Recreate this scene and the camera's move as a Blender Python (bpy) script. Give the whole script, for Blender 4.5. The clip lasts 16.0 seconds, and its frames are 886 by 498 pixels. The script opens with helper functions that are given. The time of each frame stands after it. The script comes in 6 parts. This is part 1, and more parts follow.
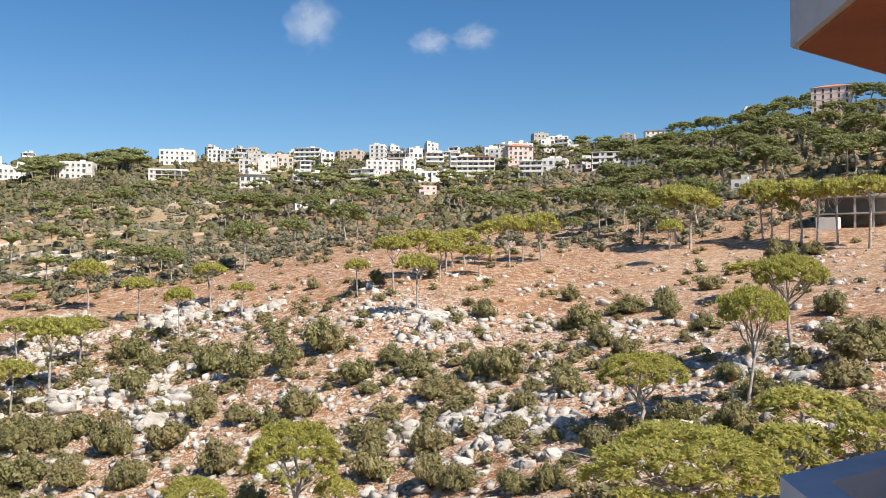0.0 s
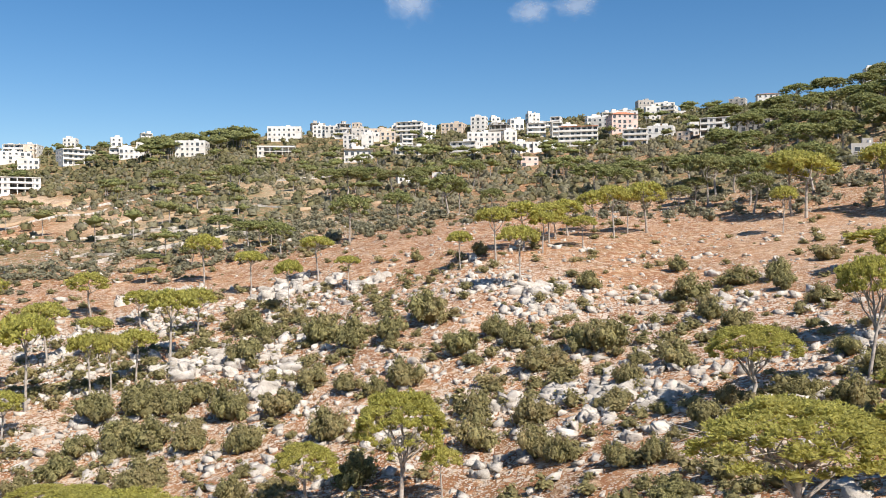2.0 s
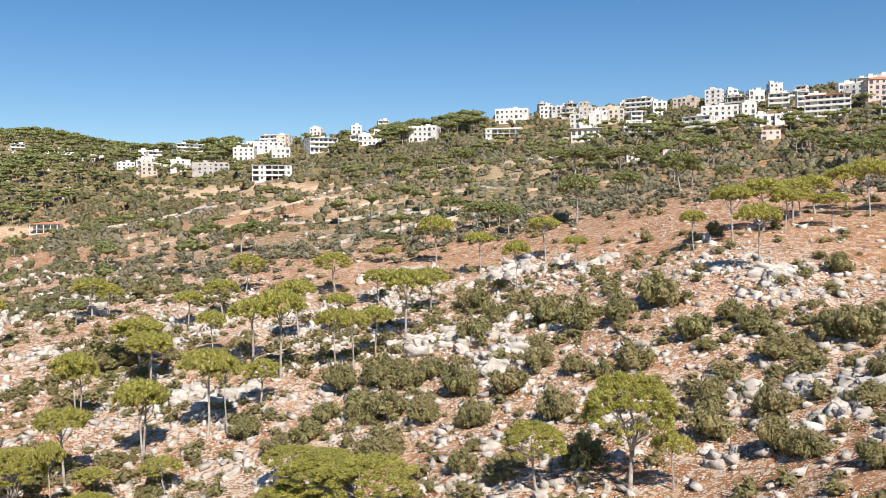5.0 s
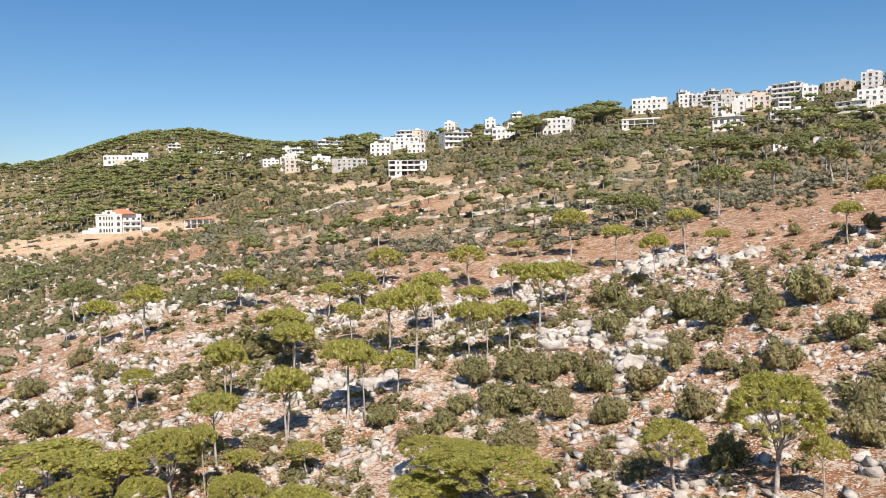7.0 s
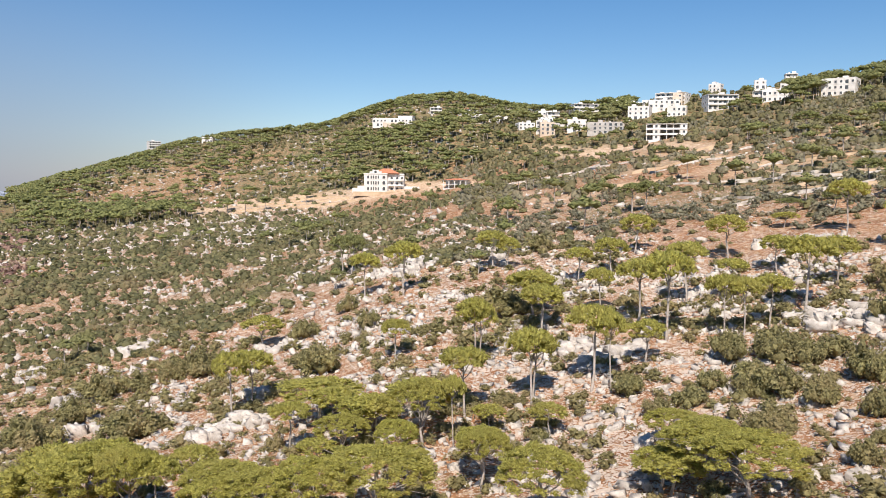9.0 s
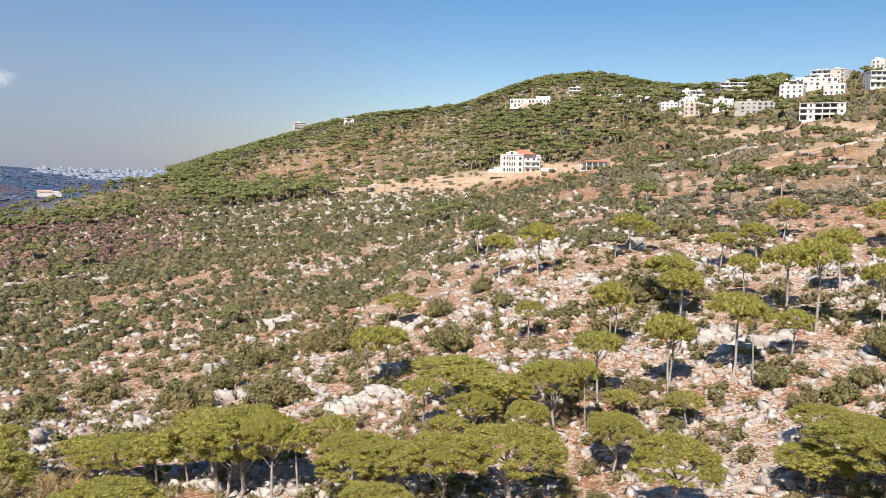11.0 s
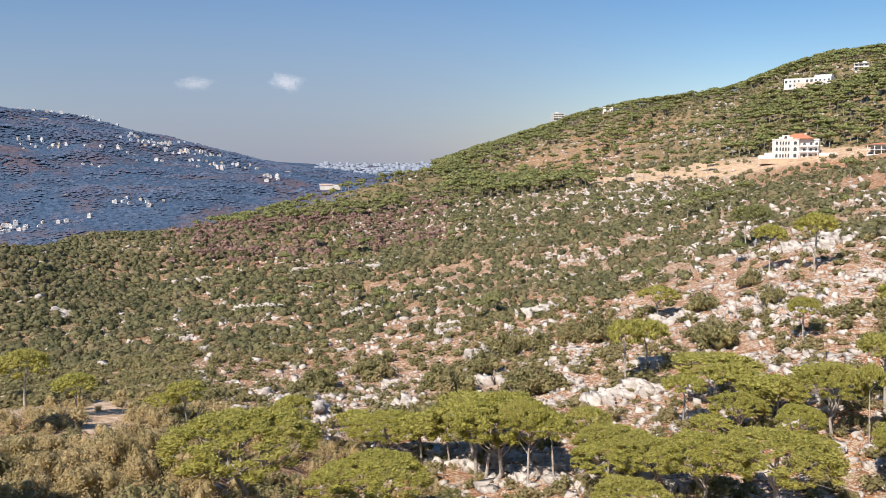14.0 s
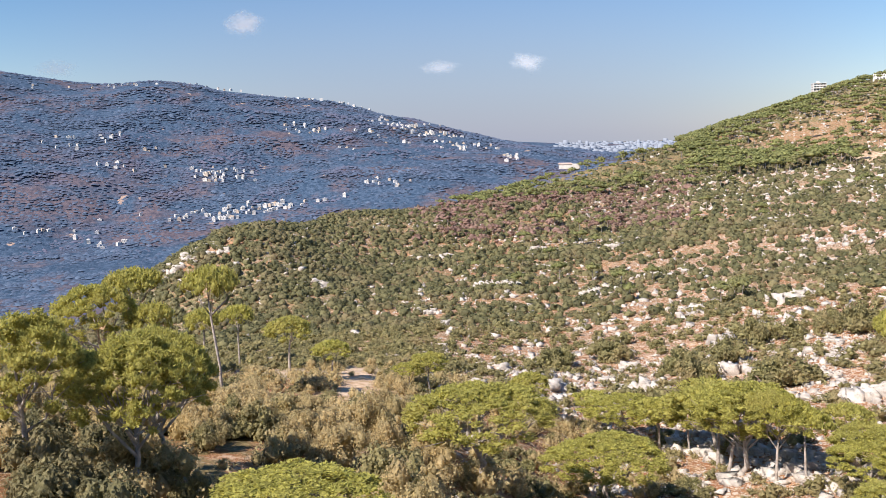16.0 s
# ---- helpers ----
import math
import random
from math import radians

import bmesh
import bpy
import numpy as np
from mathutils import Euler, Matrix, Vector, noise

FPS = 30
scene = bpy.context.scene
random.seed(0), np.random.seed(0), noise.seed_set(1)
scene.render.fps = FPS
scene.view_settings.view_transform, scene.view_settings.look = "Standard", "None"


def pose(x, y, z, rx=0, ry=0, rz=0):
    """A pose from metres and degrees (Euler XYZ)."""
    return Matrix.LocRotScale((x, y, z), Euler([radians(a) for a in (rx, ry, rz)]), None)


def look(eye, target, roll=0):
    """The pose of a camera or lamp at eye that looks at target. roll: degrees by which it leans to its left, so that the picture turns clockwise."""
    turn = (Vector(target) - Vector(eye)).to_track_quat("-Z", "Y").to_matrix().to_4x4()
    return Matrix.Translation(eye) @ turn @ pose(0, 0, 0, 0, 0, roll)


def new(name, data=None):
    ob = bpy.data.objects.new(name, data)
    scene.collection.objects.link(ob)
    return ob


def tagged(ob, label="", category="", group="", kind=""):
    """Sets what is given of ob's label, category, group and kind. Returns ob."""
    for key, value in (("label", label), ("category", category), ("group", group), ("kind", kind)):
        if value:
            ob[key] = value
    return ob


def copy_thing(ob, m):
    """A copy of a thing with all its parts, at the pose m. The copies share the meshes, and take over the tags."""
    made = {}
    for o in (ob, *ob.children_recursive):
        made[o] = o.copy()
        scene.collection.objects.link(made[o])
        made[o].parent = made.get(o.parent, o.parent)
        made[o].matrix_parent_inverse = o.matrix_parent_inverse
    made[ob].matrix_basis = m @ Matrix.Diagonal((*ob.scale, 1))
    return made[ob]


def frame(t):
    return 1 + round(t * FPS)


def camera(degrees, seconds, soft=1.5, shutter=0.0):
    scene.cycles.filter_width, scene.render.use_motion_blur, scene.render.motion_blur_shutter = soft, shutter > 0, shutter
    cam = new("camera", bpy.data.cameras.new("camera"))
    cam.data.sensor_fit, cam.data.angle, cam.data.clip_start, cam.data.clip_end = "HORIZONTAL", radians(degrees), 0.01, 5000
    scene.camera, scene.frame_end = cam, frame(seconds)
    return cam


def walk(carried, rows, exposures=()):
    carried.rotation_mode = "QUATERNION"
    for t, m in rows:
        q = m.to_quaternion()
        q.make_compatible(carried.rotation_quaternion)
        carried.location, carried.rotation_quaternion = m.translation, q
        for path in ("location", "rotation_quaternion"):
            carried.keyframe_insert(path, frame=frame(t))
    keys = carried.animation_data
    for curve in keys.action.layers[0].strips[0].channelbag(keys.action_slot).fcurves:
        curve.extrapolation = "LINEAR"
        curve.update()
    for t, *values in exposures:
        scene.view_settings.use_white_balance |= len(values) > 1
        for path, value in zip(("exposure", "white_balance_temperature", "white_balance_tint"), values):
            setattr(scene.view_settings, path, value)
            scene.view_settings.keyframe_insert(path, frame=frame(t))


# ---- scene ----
cam = camera(55.8, 16.0, soft=0.55)
# seconds, turn to the left, look up, lean
ROWS = [
    (0.0, -0.00, 1.55, -0.10),
    (0.5, 2.29, 1.02, 0.37),
    (1.0, 3.80, 0.58, 0.51),
    (1.5, 5.01, 0.17, 0.47),
    (2.0, 6.99, -0.35, 0.40),
    (2.5, 9.62, -0.87, 0.57),
    (3.0, 13.18, -1.05, 0.94),
    (3.5, 16.21, -1.24, 0.92),
    (4.0, 18.51, -1.40, 0.79),
    (4.2, 19.43, -1.43, 0.69),
    (6.3, 27.20, -1.54, 1.32),
    (6.5, 28.22, -1.52, 1.36),
    (7.0, 31.57, -1.85, 0.95),
    (7.5, 36.20, -3.01, -0.14),
    (8.0, 41.84, -3.83, -0.88),
    (8.5, 45.90, -4.03, -0.82),
    (9.0, 48.72, -4.27, -0.58),
    (9.2, 49.50, -4.36, -0.48),
    (11.3, 59.67, -5.85, -0.72),
    (11.5, 60.81, -5.92, -0.50),
    (12.0, 63.66, -6.01, -0.46),
    (12.5, 66.81, -6.31, -0.36),
    (13.0, 69.59, -6.44, -0.14),
    (13.5, 72.45, -6.45, 0.13),
    (14.0, 75.42, -6.42, 0.38),
    (14.5, 79.21, -6.56, 0.57),
    (15.0, 84.21, -7.05, 0.89),
    (15.5, 88.95, -7.48, 1.26),
    (16.0, 91.58, -7.57, 1.56),
]
# a phone turned at arm's length: the eye runs on a small circle
ARM = 0.25
walk(cam, [(t, pose(-ARM * math.sin(radians(yaw)), ARM * math.cos(radians(yaw)), 0, 90 + up, lean, yaw)) for t, yaw, up, lean in ROWS],
     exposures=[(0.0, 0.45, 6500, 11), (4.0, 0.45, 6500, 12), (7.0, 0.36, 6500, 13), (9.0, 0.34, 6500, 15), (14.0, 0.34, 6500, 15), (16.0, 0.62, 6500, 16)])

# ---- light ----
SUN_HEIGHT, SUN_BEARING = 46.0, 222.0  # degrees up; bearing to the left of y
sky_world = bpy.data.worlds.new("sky")
scene.world = sky_world
sky_world.use_nodes = True
tree = sky_world.node_tree
sky = tree.nodes.new("ShaderNodeTexSky")
sky.sky_type = "NISHITA"
sky.sun_disc = False
sky.sun_elevation = radians(SUN_HEIGHT)
sky.sun_rotation = radians(360 - SUN_BEARING)
sky.altitude = 500
sky.air_density, sky.dust_density, sky.ozone_density = 1.0, 0.35, 2.5
deep = tree.nodes.new("ShaderNodeHueSaturation")
deep.inputs["Saturation"].default_value = 1.3
deep.inputs["Value"].default_value = 1.0
tree.links.new(sky.outputs[0], deep.inputs["Color"])
# pale haze low in the sky, thicker over the coast
way = tree.nodes.new("ShaderNodeTexCoord")
parts = tree.nodes.new("ShaderNodeSeparateXYZ")
tree.links.new(way.outputs["Generated"], parts.inputs[0])


def ramp(socket, low, high, a, b):
    n = tree.nodes.new("ShaderNodeMapRange")
    n.interpolation_type = "SMOOTHSTEP"
    tree.links.new(socket, n.inputs["Value"])
    for k, v in zip(("From Min", "From Max", "To Min", "To Max"), (low, high, a, b)):
        n.inputs[k].default_value = v
    return n.outputs["Result"]


thick = tree.nodes.new("ShaderNodeMath")
thick.operation = "MULTIPLY"
tree.links.new(ramp(parts.outputs["Z"], -0.02, 0.31, 1.0, 0.0), thick.inputs[0])
tree.links.new(ramp(parts.outputs["X"], -1.03, -0.8, 0.9, 0.05), thick.inputs[1])
hazy = tree.nodes.new("ShaderNodeMix")
hazy.data_type = "RGBA"
tree.links.new(thick.outputs[0], hazy.inputs[0])
tree.links.new(deep.outputs[0], hazy.inputs[6])
hazy.inputs[7].default_value = (2.62, 3.08, 4.2, 1)
tree.links.new(hazy.outputs[2], tree.nodes["Background"].inputs[0])
tree.nodes["Background"].inputs[1].default_value = 0.085
sun = bpy.data.lights.new("sun", "SUN")
sun.energy, sun.angle, sun.color = 5.0, radians(0.55), (1.0, 0.93, 0.82)
toward = Vector((-math.sin(radians(SUN_BEARING)) * math.cos(radians(SUN_HEIGHT)), math.cos(radians(SUN_BEARING)) * math.cos(radians(SUN_HEIGHT)), math.sin(radians(SUN_HEIGHT))))
new("sun", sun).matrix_world = look(toward * 100, (0, 0, 0))


# ---- materials ----
class Shade:
    """A node material in the making."""

    def __init__(self, name, roughness=0.9, metallic=0.0, specular=0.2):
        self.mat = bpy.data.materials.new(name)
        self.mat.use_nodes = True
        self.tree = self.mat.node_tree
        self.base = self.tree.nodes["Principled BSDF"]
        self.base.inputs["Roughness"].default_value = roughness
        self.base.inputs["Metallic"].default_value = metallic
        self.base.inputs["Specular IOR Level"].default_value = specular
        self.place = self.tree.nodes.new("ShaderNodeNewGeometry")

    def link(self, a, b):
        self.tree.links.new(a, b)

    def fill(self, socket, value):
        if isinstance(value, bpy.types.NodeSocket):
            self.link(value, socket)
        elif isinstance(value, tuple) and len(value) == 3:
            socket.default_value = (*value, 1)
        else:
            socket.default_value = value

    def cloud(self, size, detail=4, rough=0.6):
        n = self.tree.nodes.new("ShaderNodeTexNoise")
        self.link(self.place.outputs["Position"], n.inputs["Vector"])
        n.inputs["Scale"].default_value, n.inputs["Detail"].default_value, n.inputs["Roughness"].default_value = 1 / size, detail, rough
        return n.outputs["Fac"]

    def cells(self, size, feature="F1"):
        n = self.tree.nodes.new("ShaderNodeTexVoronoi")
        n.feature = feature
        self.link(self.place.outputs["Position"], n.inputs["Vector"])
        n.inputs["Scale"].default_value = 1 / size
        return n

    def sheet(self, attribute):
        n = self.tree.nodes.new("ShaderNodeAttribute")
        n.attribute_name = attribute
        return n.outputs["Fac"]

    def island(self):
        return self.place.outputs["Random Per Island"]

    def each(self):
        return self.tree.nodes.new("ShaderNodeObjectInfo").outputs["Random"]

    def math(self, op, a, b=0.0):
        n = self.tree.nodes.new("ShaderNodeMath")
        n.operation = op
        self.fill(n.inputs[0], a)
        self.fill(n.inputs[1], b)
        return n.outputs[0]

    def step(self, value, low, high):
        n = self.tree.nodes.new("ShaderNodeMapRange")
        n.interpolation_type = "SMOOTHSTEP"
        self.fill(n.inputs["Value"], value)
        n.inputs["From Min"].default_value, n.inputs["From Max"].default_value = low, high
        return n.outputs["Result"]

    def mix(self, amount, a, b):
        n = self.tree.nodes.new("ShaderNodeMix")
        n.data_type = "RGBA"
        self.fill(n.inputs[0], amount)
        self.fill(n.inputs[6], a)
        self.fill(n.inputs[7], b)
        return n.outputs[2]

    def bump(self, height, depth, strength=0.8):
        n = self.tree.nodes.new("ShaderNodeBump")
        n.inputs["Strength"].default_value, n.inputs["Distance"].default_value = strength, depth
        self.link(height, n.inputs["Height"])
        self.link(n.outputs[0], self.base.inputs["Normal"])

    def colour(self, value):
        self.fill(self.base.inputs["Base Color"], value)
        return self.mat


def foliage(name, dark, fair, dry, through_light=0.25, patch=9.0, grain=0.0, each=1.4):
    """Leaves that vary leaf by leaf, bush by bush and over wide patches."""
    s = Shade(name, 0.62, 0, 0.25)
    c = s.mix(s.island(), dark, fair)
    c = s.mix(s.math("MULTIPLY", s.step(s.cloud(patch, 3), 0.46, 0.72), 0.8), c, dry)
    c = s.mix(s.math("MULTIPLY", s.step(s.cloud(each, 2, 0.4), 0.5, 0.68), 0.55), c, tuple(0.75 * a + 0.25 * b for a, b in zip(dark, fair)))
    c = s.mix(s.math("MULTIPLY", s.each(), 0.45), c, s.mix(s.cloud(patch * 0.2, 3), dark, dry))
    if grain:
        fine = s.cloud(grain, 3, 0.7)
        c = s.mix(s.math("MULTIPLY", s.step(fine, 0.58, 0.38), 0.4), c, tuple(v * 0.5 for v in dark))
        s.bump(fine, grain * 0.8, 0.8)
    s.colour(c)
    glow = s.tree.nodes.new("ShaderNodeBsdfTranslucent")
    s.link(c, glow.inputs[0])
    both = s.tree.nodes.new("ShaderNodeMixShader")
    both.inputs[0].default_value = through_light
    s.link(s.base.outputs[0], both.inputs[1])
    s.link(glow.outputs[0], both.inputs[2])
    s.link(both.outputs[0], s.tree.nodes["Material Output"].inputs[0])
    return s.mat


def plain(name, fair, dark, size=2.0, roughness=0.85, depth=0.02, specular=0.3, metallic=0.0):
    s = Shade(name, roughness, metallic, specular)
    big, small = s.cloud(size, 5), s.cloud(size / 12, 4)
    c = s.mix(s.step(big, 0.38, 0.72), fair, dark)
    c = s.mix(s.math("MULTIPLY", s.step(small, 0.5, 0.8), 0.35), c, dark)
    s.bump(small, depth, 0.4)
    return s.colour(c)


def make_ground():
    s = Shade("dry_hillside_soil", 0.95, 0, 0.1)
    stony, tan, green, by_distance = s.sheet("stony"), s.sheet("tan"), s.sheet("green"), s.sheet("by_distance")
    c = s.mix(s.step(s.cloud(7, 5), 0.35, 0.68), (0.29, 0.128, 0.062), (0.435, 0.215, 0.107))
    c = s.mix(s.step(s.cloud(1.6, 6, 0.78), 0.49, 0.66), c, (0.66, 0.47, 0.305))
    c = s.mix(s.math("MULTIPLY", s.step(s.cloud(1.1, 4, 0.6), 0.55, 0.61), 0.65), c, (0.74, 0.55, 0.39))
    c = s.mix(s.step(s.cloud(0.6, 5, 0.75), 0.52, 0.68), c, (0.15, 0.085, 0.045))
    c = s.mix(s.math("MULTIPLY", s.step(s.math("ADD", s.cloud(2.6, 5, 0.7), s.math("MULTIPLY", green, 0.1)), 0.44, 0.64), green), c, (0.17, 0.16, 0.075))
    c = s.mix(s.math("MULTIPLY", tan, s.step(s.cloud(5, 5, 0.7), 0.2, 0.5)), c, s.mix(s.step(s.cloud(1.8, 5, 0.75), 0.4, 0.62), (0.5, 0.335, 0.205), (0.75, 0.585, 0.42)))
    # loose limestone lying in the soil
    bend = s.tree.nodes.new("ShaderNodeTexNoise")
    s.link(s.place.outputs["Position"], bend.inputs["Vector"])
    bend.inputs["Scale"].default_value, bend.inputs["Detail"].default_value = 1.3, 3
    shift = s.tree.nodes.new("ShaderNodeVectorMath")
    shift.operation = "MULTIPLY_ADD"
    s.link(bend.outputs["Color"], shift.inputs[0])
    shift.inputs[1].default_value = (1.1, 1.1, 1.1)
    s.link(s.place.outputs["Position"], shift.inputs[2])
    v, w = s.cells(0.75), s.cells(0.28)
    bar = s.math("ADD", s.math("MULTIPLY", stony, 0.42), s.math("MULTIPLY", s.cloud(1.5, 5, 0.75), 0.78))
    big = s.step(s.math("SUBTRACT", s.math("SUBTRACT", bar, 0.245), v.outputs["Distance"]), 0.0, 0.08)
    small = s.step(s.math("SUBTRACT", s.math("SUBTRACT", bar, 0.16), w.outputs["Distance"]), 0.0, 0.12)
    u = s.cells(1.3)
    for n in (u, v):
        s.link(shift.outputs[0], n.inputs["Vector"])
    bed = s.step(s.math("SUBTRACT", s.math("SUBTRACT", bar, 0.33), u.outputs["Distance"]), 0.0, 0.1)
    stones = s.math("MULTIPLY", s.math("MAXIMUM", s.math("MAXIMUM", big, small), bed), s.step(stony, 0.02, 0.25))
    c = s.mix(stones, c, s.mix(s.cloud(0.4, 3), (0.48, 0.37, 0.285), (0.75, 0.635, 0.525)))
    # far ground: distance haze is painted in as blue and mauve tones
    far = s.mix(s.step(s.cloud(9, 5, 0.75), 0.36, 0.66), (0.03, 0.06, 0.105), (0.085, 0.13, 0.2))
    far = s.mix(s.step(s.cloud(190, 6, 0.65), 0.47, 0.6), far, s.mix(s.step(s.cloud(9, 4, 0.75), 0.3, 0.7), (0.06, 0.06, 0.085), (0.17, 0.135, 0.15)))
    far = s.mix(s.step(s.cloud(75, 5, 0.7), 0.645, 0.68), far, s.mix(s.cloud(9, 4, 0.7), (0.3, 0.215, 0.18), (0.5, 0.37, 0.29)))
    c = s.mix(by_distance, c, far)
    canopy = s.math("MULTIPLY", s.math("MULTIPLY", by_distance, 9.0), s.cloud(11, 4, 0.7))
    s.bump(s.math("ADD", canopy, s.math("ADD", s.math("MULTIPLY", stones, 0.6), s.cloud(0.6, 6, 0.7))), 0.3, 0.9)
    return s.colour(c)


def make_stone():
    s = Shade("weathered_limestone", 0.92, 0, 0.15)
    c = s.mix(s.step(s.cloud(1.4, 6, 0.7), 0.38, 0.62), (0.45, 0.405, 0.355), (0.72, 0.66, 0.59))
    c = s.mix(s.math("MULTIPLY", s.step(s.cloud(0.35, 6, 0.8), 0.57, 0.68), 0.8), c, (0.16, 0.148, 0.13))
    c = s.mix(s.math("MULTIPLY", s.step(s.cloud(0.8, 5, 0.7), 0.58, 0.72), 0.4), c, (0.5, 0.39, 0.29))
    crack = s.cells(1.3, "DISTANCE_TO_EDGE").outputs["Distance"]
    c = s.mix(s.math("MULTIPLY", s.step(s.math("ADD", crack, s.math("MULTIPLY", s.cloud(0.3, 5, 0.75), 0.5)), 0.27, 0.2), 0.55), c, (0.13, 0.118, 0.1))
    c = s.mix(s.math("MULTIPLY", s.each(), 0.3), c, (0.3, 0.275, 0.24))
    s.bump(s.cloud(0.35, 8, 0.8), 0.16, 0.9)
    return s.colour(c)


GROUND = make_ground()
STONE = make_stone()
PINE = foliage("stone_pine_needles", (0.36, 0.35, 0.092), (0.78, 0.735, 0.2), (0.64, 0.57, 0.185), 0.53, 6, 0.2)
WOOD_GREEN = foliage("pinewood_needles", (0.15, 0.175, 0.065), (0.43, 0.445, 0.17), (0.35, 0.325, 0.15), 0.45, 40, 0.0, 5.0)
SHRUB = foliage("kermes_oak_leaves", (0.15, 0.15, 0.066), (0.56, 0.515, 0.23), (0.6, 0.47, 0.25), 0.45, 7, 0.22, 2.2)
# darker copy of the shrub leaves, with the bushes' shade in its colour
SHADED_SHRUB = foliage("shaded_oak_leaves", (0.105, 0.115, 0.055), (0.36, 0.335, 0.16), (0.43, 0.34, 0.19), 0.38, 14, 0.3, 3.0)
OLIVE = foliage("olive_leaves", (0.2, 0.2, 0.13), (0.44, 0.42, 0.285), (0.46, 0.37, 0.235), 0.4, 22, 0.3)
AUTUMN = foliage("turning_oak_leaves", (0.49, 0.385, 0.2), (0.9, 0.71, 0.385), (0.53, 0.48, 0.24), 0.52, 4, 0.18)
RUST = foliage("dead_pine_needles", (0.24, 0.15, 0.12), (0.44, 0.285, 0.23), (0.33, 0.265, 0.17), 0.3, 20)
# distance haze is put into these leaves as a blue tint
FAR_WOOD = foliage("haze_tinted_oak_leaves", (0.065, 0.115, 0.185), (0.155, 0.235, 0.35), (0.22, 0.195, 0.265), 0.25, 110, 0.0, 22.0)
BARK = plain("grey_pine_bark", (0.46, 0.41, 0.36), (0.24, 0.2, 0.165), 0.5, 0.95, 0.04)


def make_render(name, fair, dark):
    """Old exterior render, a little different on every wall."""
    s = Shade(name, 0.85, 0, 0.3)
    c = s.mix(s.step(s.cloud(4, 5), 0.38, 0.72), fair, dark)
    c = s.mix(s.math("MULTIPLY", s.each(), 0.35), c, tuple(v * w for v, w in zip(dark, (0.95, 0.9, 0.82))))
    streak = s.cloud(0.7, 5, 0.7)
    c = s.mix(s.math("MULTIPLY", s.step(streak, 0.52, 0.75), 0.35), c, tuple(v * 0.7 for v in dark))
    s.bump(streak, 0.02, 0.4)
    return s.colour(c)


WHITE = make_render("white_house_render", (0.78, 0.765, 0.735), (0.62, 0.59, 0.55))
# blue-grey instead of white: the haze over the city is in the colour
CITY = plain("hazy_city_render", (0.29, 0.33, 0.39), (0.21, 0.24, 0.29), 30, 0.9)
GREY = plain("bare_concrete", (0.5, 0.47, 0.43), (0.36, 0.33, 0.3), 4, 0.9)
OCHRE = plain("ochre_stone_cladding", (0.66, 0.55, 0.44), (0.54, 0.43, 0.33), 3, 0.9)
PINK = plain("pink_house_render", (0.76, 0.58, 0.51), (0.64, 0.46, 0.4), 4, 0.85)
TILE = plain("terracotta_roof_tiles", (0.6, 0.24, 0.13), (0.42, 0.16, 0.09), 1.0, 0.85, 0.08)
PANE = plain("dark_window_glass", (0.07, 0.075, 0.08), (0.11, 0.115, 0.12), 1, 0.15, 0.001, 0.5)
# shade inside the open floors, put into a darker wall colour
HOLLOW = plain("unlit_room_render", (0.32, 0.3, 0.27), (0.22, 0.2, 0.18), 2, 0.9)
IRON = plain("dark_painted_iron", (0.06, 0.06, 0.06), (0.1, 0.09, 0.08), 1, 0.6, 0.005, 0.4)
TIMBER = plain("weathered_pole_timber", (0.33, 0.25, 0.18), (0.2, 0.15, 0.1), 0.8, 0.9)
EARTH_WALL = plain("tan_terrace_earth", (0.58, 0.44, 0.3), (0.42, 0.3, 0.19), 4, 0.95, 0.1)
SOFFIT = plain("orange_brown_soffit_paint", (0.42, 0.13, 0.055), (0.34, 0.105, 0.045), 0.8, 0.8, 0.004)
PARAPET = plain("pale_balcony_render", (0.66, 0.66, 0.66), (0.5, 0.5, 0.51), 0.9, 0.85, 0.004)
# greyer than the parapet: the recess's shade is put into the colour
SHADED_LINING = plain("shade_grey_balcony_lining", (0.3, 0.28, 0.27), (0.22, 0.2, 0.19), 0.7, 0.9, 0.004)

# ---- the lie of the land ----
# heights of the ground below or above the eye, along bearings (degrees to the left of y), at these distances
REACH = np.log([15, 50, 80, 120, 170, 240, 340, 480, 680, 1000, 1400, 1900, 2500, 3300, 4700])
BEARINGS, HEIGHTS = [], []


def along(bearing, *z):
    BEARINGS.append(bearing)
    HEIGHTS.append(z)


along(-40, -11, -11, -6.5, -1, 5.5, 19, 46, 80, 95, 90, 60, 30, 0, -20, -34)
along(-25, -12, -14, -9.7, -3, 4.6, 19, 45, 84, 100, 92, 60, 30, 0, -20, -34)
along(-10, -12.5, -16.5, -13.5, -7.5, 1.5, 12.5, 28, 62, 100, 96, 60, 20, 0, -20, -34)
along(5, -13, -21, -19.5, -9, 1.5, 9.5, 22, 52, 92, 90, 50, 20, -10, -25, -34)
along(20, -13.5, -23, -23, -17.5, -7.5, 3, 16, 44, 84, 86, 50, 20, -10, -25, -34)
along(35, -14, -26, -28, -23, -15.5, -5.5, 7, 23, 65, 74, 45, 20, -10, -25, -34)
along(42, -14.5, -27, -29.5, -26, -19, -10.5, -1.5, 9, 54, 78, 60, 25, -10, -25, -34)
along(50, -15, -28, -31, -29, -22, -15.5, -9.5, -3, 46, 99, 80, 30, -10, -25, -34)
along(57, -15.5, -28.5, -32.5, -32.5, -29, -24.5, -19.5, -13, 20, 66, 50, 15, -25, -40, -38)
along(65, -16, -29, -34, -36, -36, -34, -30, -23, -5, 45, 25, 0, -50, -58, -46)
